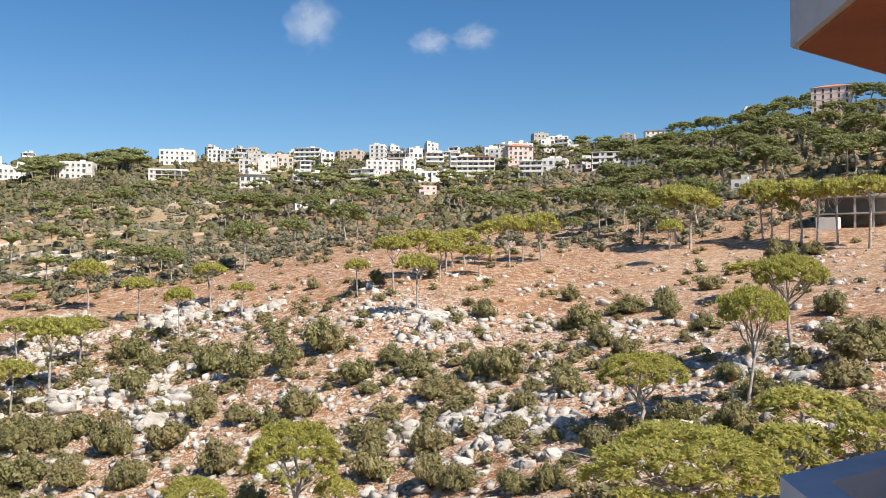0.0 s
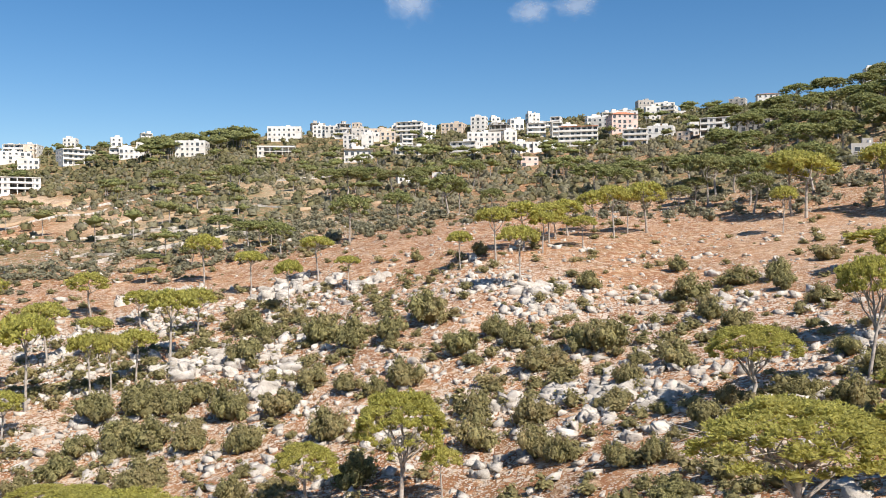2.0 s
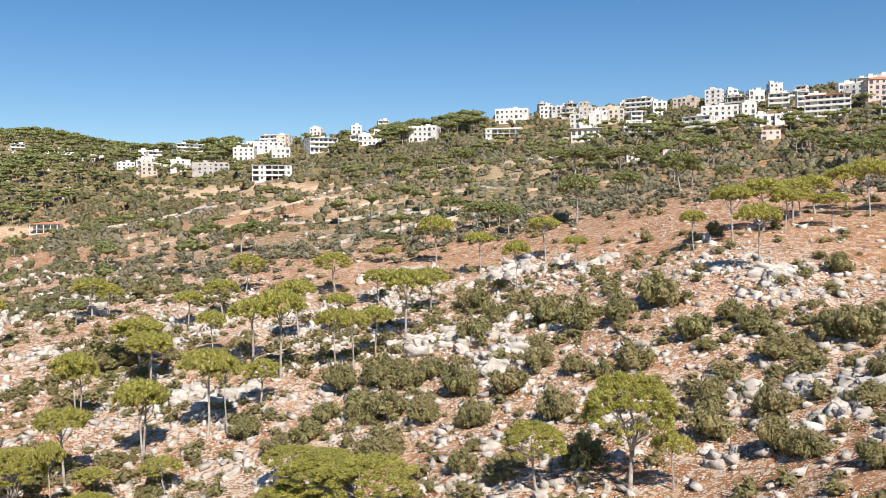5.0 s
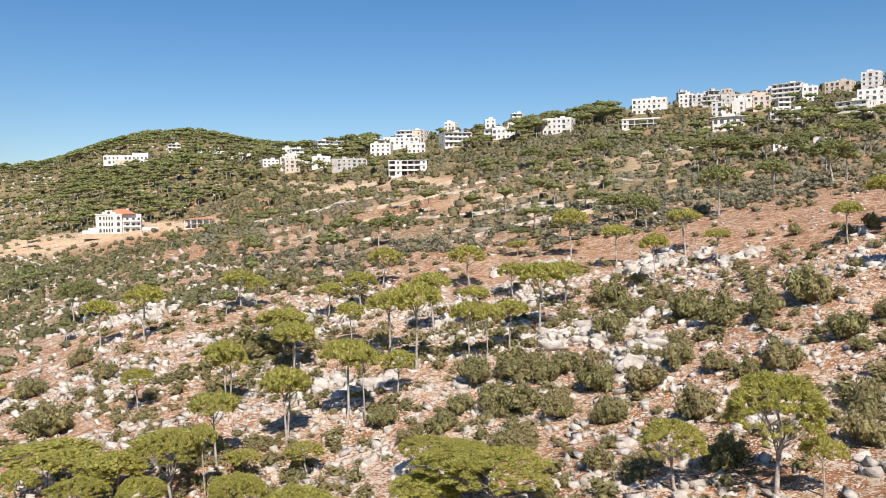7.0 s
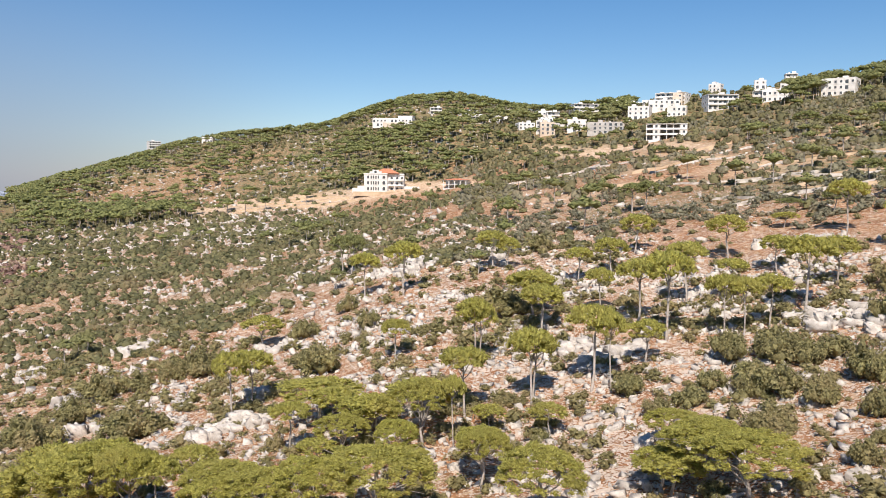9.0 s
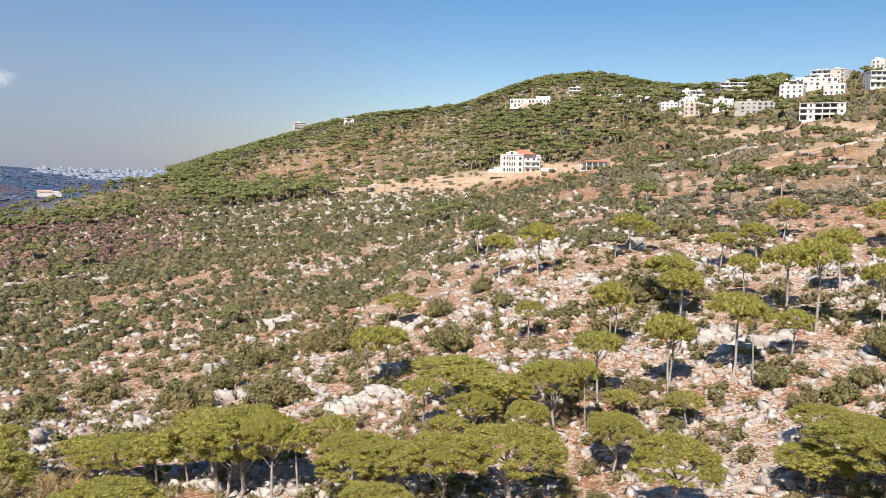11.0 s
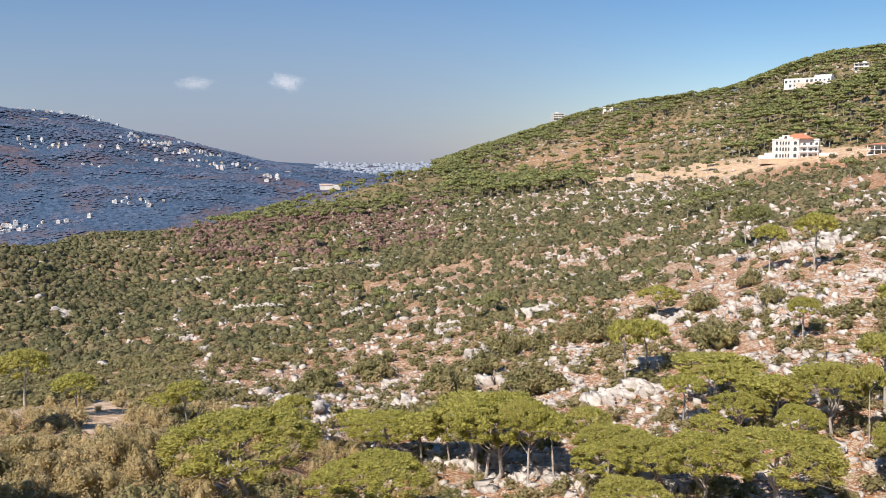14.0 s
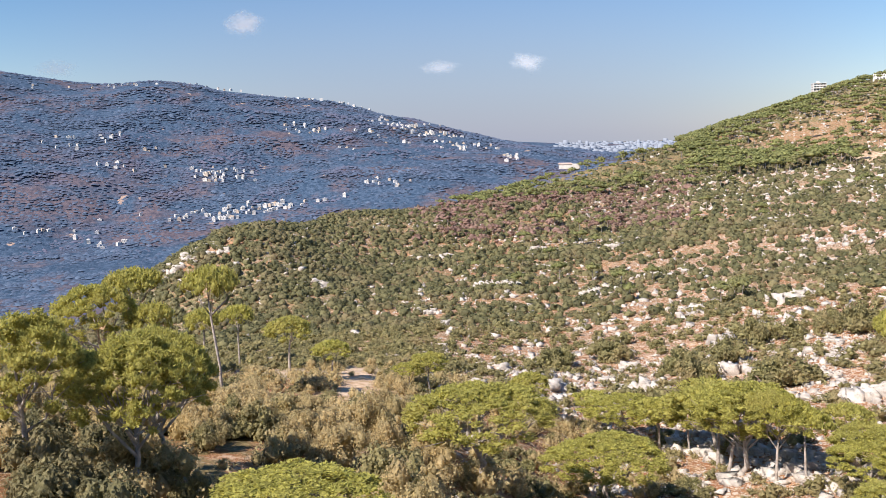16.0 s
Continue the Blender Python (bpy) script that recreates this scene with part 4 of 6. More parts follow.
house("grey", 12.59, 569, 11.9, 8.1, 70.5)
house("ochre", 11.20, 573, 16.2, 7.0, 72.1)
house("balcony", 9.26, 573, 18.2, 12.4, 71.4)
house("white", 7.88, 562, 9.1, 9.9, 69.7)
house("villa", 12.73, 461, 15.9, 7.5, 44.9)
house("balcony", 9.61, 502, 10.8, 5.8, 53.5)
house("white", 8.31, 493, 11.6, 5.7, 52.1)
house("ochre", 6.35, 580, 15.6, 8.6, 75.2)
house("balcony", 5.54, 459, 14.9, 8.7, 47.5)
house("white", 4.54, 573, 10.8, 11.6, 75.4)
house("white", 4.12, 502, 20.3, 9.1, 57.9)
house("bare", 3.19, 539, 12.4, 7.6, 69.3)
house("white", 1.87, 559, 9.8, 9.4, 73.4)
house("balcony", 0.57, 520, 11.6, 9.1, 65.2)
house("hotel", -2.24, 473, 21.7, 11.5, 53.8)
house("white", 1.37, 459, 11.1, 6.8, 48.7)
house("white", 0.01, 461, 13.7, 5.6, 49.7)
house("pink", 1.04, 409, 9.1, 5.0, 37.1)
house("white", -3.30, 556, 9.4, 7.5, 75.3)
house("pinkroof", -5.31, 514, 16.3, 13.5, 65.6)
house("grey", -6.71, 647, 12.2, 7.4, 99.5)
house("white", -7.89, 651, 15.0, 5.7, 99.5)
house("balcony", -5.98, 453, 12.8, 8.9, 51.1)
house("white", -7.57, 470, 14.3, 7.0, 56.3)
house("ochre", -9.07, 437, 7.1, 5.3, 50.4)
house("white", -9.75, 448, 4.8, 7.3, 54.3)
house("frame", -11.06, 432, 14.6, 9.3, 52.4)
house("grey", -13.23, 414, 17.1, 5.3, 51.3)
house("gable", -14.30, 610, 14.4, 7.4, 94.0)
house("grey", -12.39, 606, 11.0, 4.9, 93.0)
house("arches", -24.96, 436, 17.4, 13.8, 76.5)
house("white", -20.39, 541, 10.6, 6.9, 92.9)
house("grey", -20.06, 269, 10.2, 3.3, 24.8)
house("grey", -27.11, 419, 15.3, 4.8, 71.5)
house("shell", -26.2, 194, 15.0, 7.6, 8.9)
house("white", 9.62, 376, 5.8, 4.6, 27.3)
house("white", 7.42, 385, 4.4, 2.3, 30.7)
house("villa3", 52.75, 493, 23.6, 13.0, -3.0)
house("pavilion", 47.94, 478, 14.2, 5.8, -1.1)
house("frame", 33.91, 493, 22.6, 9.6, 27.6)
house("terraced", 52.21, 724, 36.0, 7.0, 51.0)
house("white", 49.24, 755, 10.7, 6.1, 64.4)
house("gable", 47.10, 728, 16.7, 6.9, 60.9)
house("balcony", 38.91, 661, 26.3, 8.9, 55.8)
house("white", 41.93, 661, 9.4, 7.1, 52.4)
house("white", 35.75, 587, 14.7, 9.1, 46.5)
house("balcony", 33.72, 619, 21.7, 9.2, 58.7)
house("white", 34.11, 601, 21.1, 8.1, 53.0)
house("white", 33.31, 569, 12.3, 7.3, 46.7)
house("white", 41.35, 615, 17.9, 7.1, 42.2)
house("white", 39.75, 590, 13.5, 8.8, 38.4)
house("grey", 37.87, 566, 24.1, 8.0, 35.6)
house("balcony", 30.47, 566, 19.5, 9.9, 50.5)
house("balcony", 27.63, 573, 21.6, 7.7, 55.5)
house("white", 46.54, 681, 12.0, 6.0, 50.9)
house("white", 45.00, 681, 16.1, 6.0, 51.8)
house("white", 43.08, 623, 12.6, 5.5, 42.0)
house("white", 67.63, 1003, 13.5, 8.1, 39.5)
house("white", 64.39, 956, 12.3, 5.8, 45.6)
house("flat", 83.05, 675, 15.5, 3.4, -26.9)


def village_rest():
    """Further houses of the village between the ones placed above."""
    rng = np.random.default_rng(77)
    for k in range(46):
        b = rng.uniform(-9, 17) if k < 30 else rng.uniform(24, 42)
        far = rng.uniform(500, 640) if k < 30 else rng.uniform(585, 680)
        p = spot(b, far)
        house(["white", "white", "balcony", "white", "white", "white", "ochre"][int(rng.integers(7))], b, far, rng.uniform(6, 11), rng.choice([3.8, 6.4, 6.4, 9]), p.z + 0.3)


village_rest()


# ---- woods: many pines that nobody could count ----
def wood_pine(seed, leaves=50):
    """A far umbrella pine of unit height: a shallow ragged dome on a thin stem."""
    rng = np.random.default_rng(seed)
    ring = [(0, 0)] + [(w + rng.uniform(-0.3, 0.3), rng.uniform(0.24, 0.36)) for w in np.arange(6) * 1.047]
    lobes = [(np.array([math.cos(w) * q, math.sin(w) * q, 0.82 - 0.5 * q * q * 2 + rng.uniform(-0.03, 0.03)]), np.array([0.2, 0.2, 0.14]) * rng.uniform(0.8, 1.2)) for w, q in ring]
    pts, outs = zip(*[dome_points(rng, max(3, leaves // 7), c, g, -0.2) for c, g in lobes])
    crown = sprays(rng, np.concatenate(pts), np.concatenate(outs) + [0, 0, 0.7], 0.62 / math.sqrt(leaves), 0.4)
    heart = [(OCTA_V * g * 0.8 + c, OCTA_F) for c, g in lobes[::3]] + [(OCTA_V * [0.4, 0.4, 0.12] + [0, 0, 0.74], OCTA_F)]
    return merged([crown] + heart), tube([(0, 0, -0.08), (0.02, 0.01, 0.7)], [0.022, 0.015], 4)


def scatter(rng, count, b0, b1, r0, r1, keep):
    """So many places in a sector, thick where keep is high."""
    b = np.radians(rng.uniform(b0, b1, count * 6))
    r = np.sqrt(rng.uniform(r0 ** 2, r1 ** 2, count * 6))
    x, y = -r * np.sin(b), r * np.cos(b)
    odds = np.clip(keep(np.degrees(b), r, x, y) * (1 - 0.93 * tan_at(x, y)), 1e-4, None)
    for hx, hy, far, half, before in CLEAR:
        ux, uy = hx / far, hy / far
        deep, side = x * ux + y * uy - far, x * uy - y * ux
        odds[(np.abs(side) < half) & (deep > -before) & (deep < half + 6)] = 1e-9
    sel = rng.choice(count * 6, count, replace=False, p=odds / odds.sum())
    return x[sel], y[sel]


def woods(name, label, material, seed, count, b0, b1, r0, r1, keep, low=7, high=11, wide=0.8, leaves=50):
    rng = np.random.default_rng(seed)
    x, y = scatter(rng, count, b0, b1, r0, r1, keep)
    n = len(x)
    places = np.stack([x, y, land(x, y)], 1)
    tall = rng.uniform(low, high, n)
    sizes = np.stack([tall * wide * rng.uniform(0.8, 1.25, n), tall], 1)
    turns, picks = rng.uniform(0, 6.28, n), rng.integers(0, 5, n)
    kinds = [wood_pine(seed + 50 + k, leaves) for k in range(5)]
    crown = strewn([k[0] for k in kinds], places, sizes, turns, picks)
    stems = strewn([(np.array(k[1][0]), np.array(k[1][1])) for k in kinds], places, sizes, turns, picks)
    verts, tris = merged([crown, stems])
    me = mesh_of(name, verts, tris, material)
    me.materials.append(BARK)
    me.polygons.foreach_set("material_index", np.concatenate([np.zeros(len(crown[1]), np.int32), np.ones(len(stems[1]), np.int32)]))
    tagged(new(name, me), label, "wood", kind="stuff")


def hill_keep(b, r, x, y):
    return np.clip(0.5 + 0.8 * mottle(x, y, 60, 21), 0.12, 1) * (1 - 0.75 * heath(b, r)) * np.where((b > 29) & (b < 46) & (r < 560), 0.15, 1)


woods("hill_pinewood", "green umbrella pinewood covering the far hill", WOOD_GREEN, 31, 3900, 36, 76, 505, 1080, hill_keep, 6.5, 10.5, 1.0, 28)


def slope_grove():
    """Umbrella pines standing close together on the upper slope."""
    rng = np.random.default_rng(32)
    x, y = scatter(rng, 108, -31, -11, 255, 470, lambda b, r, x, y: np.clip(0.75 + 0.4 * mottle(x, y, 40, 22), 0.1, 1) * soft(r, 245 + (b + 25) * 1.5, 285 + (b + 25) * 1.5))
    for px, py in zip(x, y):
        b, r = polar(px, py)
        tall = rng.uniform(8.5, 12.5)
        grow(grove_pines, float(b), float(r), tall, tall * rng.uniform(0.95, 1.3))


slope_grove()
# pines that were built but stand nowhere
for kind in (*near_pines, *near_tall_pines, *pines, *tall_pines, *deep_pines, *grove_pines, *lofty_pines):
    if kind.name not in USED:
        for ob in (*kind.children, kind):
            bpy.data.objects.remove(ob)
woods("village_pines", "umbrella pines standing between the village houses", WOOD_GREEN, 33, 210, -12, 44, 330, 620,
      lambda b, r, x, y: np.clip(0.2 + 0.9 * mottle(x, y, 45, 23), 0, 0.8) * soft(r, 300, 420), 6, 9.5, 0.95, 90)
woods("skyline_pines", "tall umbrella pines along the village skyline", WOOD_GREEN, 34, 75, 19.8, 26.8, 545, 605, lambda b, r, x, y: np.ones(len(b)), 10, 12.5, 0.95, 90)
woods("ridge_pines", "scattered pines along the valley ridge", WOOD_GREEN, 35, 330, 72, 92, 470, 720, lambda b, r, x, y: np.clip(0.3 + 0.8 * mottle(x, y, 50, 24), 0.05, 1), 5, 9, 0.9)
woods("dead_pines", "rust-brown dead pines on the ridge", RUST, 36, 220, 76, 92, 360, 520, lambda b, r, x, y: np.clip(0.5 + 0.8 * mottle(x, y, 30, 25), 0, 1), 4, 6, 0.8, 60)
woods("terrace_pines", "scattered pines among old terraces", WOOD_GREEN, 37, 55, -10, 46, 200, 440, lambda b, r, x, y: np.clip(0.25 + 0.9 * mottle(x, y, 35, 26), 0.03, 1), 6, 10, 0.9, 130)
woods("rocky_slope_pines", "small pines on the rocky slope", WOOD_GREEN, 38, 60, 44, 90, 170, 430, lambda b, r, x, y: np.clip(0.4 + 0.9 * mottle(x, y, 40, 27), 0.05, 1), 5, 8, 0.85, 130)


# ---- old terraces ----
def terrace_wall(b0, b1, far0, far1, tall):
    """A low dry-stone wall that follows the slope."""
    bm = bmesh.new()
    rows = []
    for k in range(int(abs(b1 - b0) * 2) + 2):
        t = k / (int(abs(b1 - b0) * 2) + 1)
        p = spot(b0 + (b1 - b0) * t, far0 + (far1 - far0) * t + 2.5 * math.sin(7 * t + b0))
        away = Vector((p.x, p.y, 0)).normalized()
        rise = tall * (0.8 + 0.25 * math.sin(11 * t + far0))
        rows.append([bm.verts.new(q) for q in (p - away * 0.35 - Vector((0, 0, 0.6)), p - away * 0.3 + Vector((0, 0, rise)), p + away * 0.9 + Vector((0, 0, rise)), p + away * 1.4 - Vector((0, 0, 0.6)))])
    for a, b in zip(rows, rows[1:]):
        for i in range(3):
            bm.faces.new((a[i], b[i], b[i + 1], a[i + 1]))
    bm.faces.new(rows[0]), bm.faces.new(rows[-1][::-1])
    bmesh.ops.recalc_face_normals(bm, faces=bm.faces)
    tagged(part("terrace_wall", bm, STONE if far0 % 2 else EARTH_WALL), "low pale dry-stone wall holding an old terrace", "wall", "terrace walls")


for k in range(26):
    chance = np.random.default_rng(700 + k)
    start, reach = chance.uniform(10, 40), int(chance.uniform(215, 440))
    terrace_wall(start, start + chance.uniform(3, 9), reach, reach + chance.uniform(-10, 10), chance.uniform(0.6, 1.3))
for k in range(5):
    terrace_wall(54.5 + k * 0.6, 64 - k * 1.1, 488 + k * 10, 514 + k * 11, 1.1)


# ---- shrubs ----
def shrub_arrays(seed, leaves, leaf, core=4):
    """A lumpy oak bush about 1 m in radius, with leafy shoots standing out of it."""
    rng = np.random.default_rng(seed)
    count = 13 if leaves > 200 else 6
    lobes = []
    for k in range(count):
        w, q = 2.4 * k + rng.uniform(-0.4, 0.4), 0.85 * math.sqrt((k + 0.3) / count)
        lobes.append((np.array([math.cos(w) * q, math.sin(w) * q, rng.uniform(0.35, 1.05) * (1 - 0.55 * q * q)]), np.array([0.36, 0.36, 0.4]) * rng.uniform(0.7, 1.25) * (1 if count > 6 else 1.3)))
    pts, outs = zip(*[dome_points(rng, max(2, leaves // count), c, g, -0.5) for c, g in lobes])
    leafage = sprays(rng, np.concatenate(pts), np.concatenate(outs) + [0, 0, 0.35], leaf, 0.5)
    hearts = [(OCTA_V * g * 0.75 + c, OCTA_F) for c, g in lobes[:core]] + [(OCTA_V * [0.6, 0.6, 0.45] + [0, 0, 0.4], OCTA_F)]
    return merged([leafage] + hearts)


def far_shrub(seed, leaves, leaf):
    """A rounded bush for the far slopes: one lumpy body with sprays standing out of it."""
    rng = np.random.default_rng(seed)
    body = ICO_V * rng.uniform(0.68, 1.12, (len(ICO_V), 1)) * [0.95, 0.85, 0.9] + [0, 0, 0.55]
    keep = ICO_F[body[ICO_F][:, :, 2].mean(1) > 0.15]
    pts, outs = dome_points(rng, leaves, (0, 0, 0.6), (0.95, 0.95, 0.85), -0.2)
    return merged([(body, keep), sprays(rng, pts, outs, leaf, 0.5)])


NEAR_SHRUBS = [mesh_of("shrub", *shrub_arrays(300 + k, 1450, 0.07, 13), SHRUB) for k in range(7)]
AUTUMN_SHRUBS = [mesh_of("shrub", *shrub_arrays(320 + k, 2400, 0.048, 13), AUTUMN) for k in range(5)]


def scrub_keep(b, r, x, y):
    edge = np.interp(b, EDGE_B, EDGE_R)
    k = np.clip(0.6 + 0.35 * mottle(x, y, 15, 41) + 0.4 * mottle(x, y, 5, 42), 0.05, 1)
    k *= (1 - 0.9 * soft(r, edge * 0.9, edge * 1.08)) * (1 - 0.55 * bare_at(x, y))
    k *= 1 - 0.12 * inside(b, 57, 82, 4) * inside(r, 400, 520, 25)
    return k * (1 + 0.5 * soft(b, 50, 70) + 1.2 * soft(b, 90, 99))


def terraced(b, r):
    """Thin cover on the pale old terraces."""
    return 1 - 0.65 * inside(b, 29, 47, 3) * inside(r, 240, 520, 25)


def put_shrub(meshes, rng, x, y, z, size, label, group):
    ob = new("shrub", meshes[int(rng.integers(len(meshes)))])
    ob.matrix_basis = Matrix.LocRotScale((x, y, z - 0.08), Euler((0, 0, rng.uniform(0, 6.28))), Vector((size, size, size * rng.uniform(0.75, 1.1) * (1.45 if "gully" in group else 1))))
    tagged(ob, label, "shrub", group)


def bush(bearing, far, wide, tall):
    """One oak shrub of a width and a height at a bearing and a distance."""
    rng = np.random.default_rng(int(bearing * 90) + int(far * 7) + 30000)
    ob = new("shrub", NEAR_SHRUBS[int(rng.integers(len(NEAR_SHRUBS)))])
    ob.matrix_basis = Matrix.LocRotScale(spot(bearing, far) - Vector((0, 0, 0.1)), Euler((0, 0, rng.uniform(0, 6.28))), Vector((wide / 2.05, wide / 2.05, tall / 1.3)))
    tagged(ob, "rounded dark green oak shrub among limestone rocks", "shrub", "shrubs on the near slope")


bush(20.16, 138.1, 5.6, 4.4)
bush(19.13, 132.4, 3.4, 2.7)
bush(15.26, 123.2, 5.4, 4.6)
bush(13.38, 116.8, 5.5, 4.5)
bush(10.62, 113.3, 4.7, 4.1)
bush(8.03, 116.8, 6.5, 5.5)
bush(5.78, 103.6, 4.5, 3.9)
bush(3.53, 108.7, 3.7, 3.1)
bush(1.95, 104.2, 4.1, 3.5)
bush(0.91, 95.2, 4.6, 3.1)
bush(23.20, 110.6, 4.6, 3.5)
bush(21.51, 102.3, 5.0, 4.3)
bush(20.31, 121.1, 5.7, 4.7)
bush(13.53, 100.5, 3.5, 2.9)
bush(11.78, 97.5, 3.0, 2.6)
bush(9.66, 98.1, 4.8, 3.8)
bush(14.70, 89.1, 3.5, 3.0)
bush(4.72, 79.1, 4.0, 3.4)
bush(4.92, 86.5, 3.8, 3.2)
bush(0.78, 73.1, 3.7, 3.2)
bush(1.09, 81.5, 3.6, 3.1)
bush(20.58, 92.4, 3.9, 3.3)
bush(23.90, 96.4, 4.0, 3.1)
bush(26.51, 112.6, 6.2, 4.3)
bush(26.26, 100.5, 5.6, 3.9)
bush(8.78, 155.7, 2.5, 2.2)
bush(4.47, 148.4, 3.2, 2.7)
bush(-4.09, 98.7, 5.2, 4.4)
bush(-2.25, 99.9, 4.0, 3.5)
bush(-8.54, 89.1, 4.3, 2.9)
bush(-5.43, 85.0, 3.6, 3.0)
bush(-12.20, 101.1, 3.3, 2.8)
bush(-10.61, 105.4, 3.2, 2.7)
bush(-14.81, 126.2, 3.9, 3.4)
bush(-15.13, 119.6, 3.2, 2.7)
bush(-12.32, 126.2, 6.1, 2.9)
bush(-9.57, 116.1, 4.9, 3.9)
bush(-8.67, 136.5, 3.3, 2.8)
bush(-2.82, 124.7, 4.2, 3.2)
bush(-18.84, 84.5, 2.4, 2.0)
bush(-24.82, 108.0, 3.8, 3.2)
bush(-21.92, 158.6, 6.0, 4.9)
bush(-23.89, 167.4, 4.1, 2.8)
bush(-23.14, 86.5, 1.9, 1.6)
bush(-22.24, 79.1, 1.7, 1.5)
bush(-20.67, 78.6, 3.2, 2.7)
bush(-25.74, 86.5, 6.7, 4.2)
bush(-27.13, 89.1, 4.8, 4.1)
bush(-25.16, 80.0, 3.2, 2.6)
bush(-19.30, 71.0, 3.4, 2.9)
bush(-19.73, 64.9, 3.1, 2.5)
bush(-10.22, 70.1, 2.9, 2.5)
bush(-11.70, 74.5, 2.6, 2.2)
bush(-7.32, 64.5, 2.6, 2.2)
bush(-0.84, 71.0, 3.0, 2.5)
bush(-4.55, 66.4, 2.3, 2.0)
bush(-17.63, 136.5, 3.7, 2.8)
bush(-17.08, 110.0, 3.0, 2.5)
bush(42.04, 198.0, 6.1, 4.6)
bush(44.73, 151.1, 9.2, 4.8)
bush(28.33, 100.5, 3.5, 3.0)
bush(27.36, 87.0, 4.2, 3.6)
bush(31.86, 99.9, 4.0, 2.9)
bush(30.65, 102.9, 3.8, 2.8)
bush(23.94, 96.4, 3.9, 3.2)
bush(21.32, 101.1, 4.2, 3.6)
bush(20.33, 93.0, 3.8, 2.7)
bush(24.82, 109.3, 4.4, 3.5)
bush(20.38, 138.1, 4.8, 4.1)
bush(21.24, 78.6, 3.2, 2.7)
bush(14.97, 88.6, 4.5, 3.9)
bush(20.22, 91.9, 2.9, 2.4)
bush(13.03, 76.7, 3.9, 3.4)
bush(34.07, 98.1, 3.4, 2.6)
bush(35.84, 105.4, 4.3, 3.0)
bush(26.55, 110.0, 5.2, 3.9)
bush(18.05, 98.7, 4.7, 3.8)
bush(16.09, 104.2, 4.2, 3.3)
bush(71.17, 165.4, 8.9, 4.5)
bush(68.88, 163.4, 6.6, 4.2)
bush(66.80, 162.4, 5.0, 4.2)
bush(64.86, 161.5, 6.8, 5.8)
bush(72.53, 153.0, 7.4, 4.9)
bush(69.24, 132.4, 8.2, 5.1)
bush(74.78, 140.6, 7.6, 5.4)
bush(53.84, 155.7, 4.8, 4.1)
bush(56.89, 138.1, 6.7, 5.3)
bush(58.07, 165.4, 5.8, 4.2)
bush(55.20, 174.5, 4.7, 4.0)
bush(29.52, 112.0, 5.3, 4.3)
bush(28.07, 102.9, 5.6, 4.0)
bush(26.95, 90.8, 3.7, 3.1)
bush(44.11, 147.6, 8.0, 3.8)
bush(71.06, 164.4, 6.9, 5.3)
bush(66.69, 167.4, 5.2, 3.9)
bush(64.53, 160.5, 7.6, 4.1)
bush(70.04, 133.2, 7.4, 4.3)
bush(57.52, 144.1, 5.8, 4.3)
bush(75.52, 149.3, 8.1, 4.8)
bush(80.47, 164.4, 8.9, 4.7)
bush(84.17, 157.6, 7.4, 4.5)


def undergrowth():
    """Tall oak shrubs under the pines by the gully, darkened for the shade there."""
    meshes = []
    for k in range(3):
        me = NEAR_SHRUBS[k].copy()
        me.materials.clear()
        me.materials.append(SHADED_SHRUB)
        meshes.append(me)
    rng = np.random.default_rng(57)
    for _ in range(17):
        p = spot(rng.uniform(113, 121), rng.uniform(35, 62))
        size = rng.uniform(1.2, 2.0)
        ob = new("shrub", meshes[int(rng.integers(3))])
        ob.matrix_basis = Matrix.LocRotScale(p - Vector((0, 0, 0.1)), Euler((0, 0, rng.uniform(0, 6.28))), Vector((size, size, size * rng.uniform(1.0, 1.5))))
        tagged(ob, "tall oak shrub under the pines, coloured dark for the shade", "shrub", "holm oaks under the pines")


undergrowth()


def near_scrub():
    rng = np.random.default_rng(51)
    x, y = scatter(rng, 125, -33, 94, 46, 110, scrub_keep)
    for px, py, pz in zip(x, y, land(x, y)):
        put_shrub(NEAR_SHRUBS, rng, px, py, pz, rng.uniform(0.7, 1.6), "rounded dark green oak shrub among limestone rocks", "shrubs on the near slope")
    x, y = scatter(rng, 100, 92, 122, 34, 80, lambda b, r, x, y: np.clip(0.7 + 0.5 * mottle(x, y, 10, 43), 0, 1))
    for px, py, pz in zip(x, y, land(x, y)):
        kinds = AUTUMN_SHRUBS if rng.random() < 0.7 else NEAR_SHRUBS
        put_shrub(kinds, rng, px, py, pz, rng.uniform(1.0, 2.1), "bushy oak scrub turning yellow-brown", "scrub in the gully")


near_scrub()


def scrub(name, label, material, seed, count, b0, b1, r0, r1, keep, leaves, leaf, low, high, flat=0.8):
    rng = np.random.default_rng(seed)
    x, y = scatter(rng, count, b0, b1, r0, r1, keep)
    n = len(x)
    size = rng.uniform(low, high, n) * rng.uniform(0.7, 1.0, n)
    verts, tris = strewn([shrub_arrays(seed + k, leaves, leaf, 3) if leaves > 50 else far_shrub(seed + k, leaves // 2, leaf) for k in range(6)], np.stack([x, y, land(x, y) - 0.1], 1),
                         np.stack([size, size * rng.uniform(flat * 0.8, flat * 1.2, n)], 1), rng.uniform(0, 6.28, n), rng.integers(0, 6, n))
    tagged(new(name, mesh_of(name, verts, tris, material)), label, "scrub", kind="stuff")


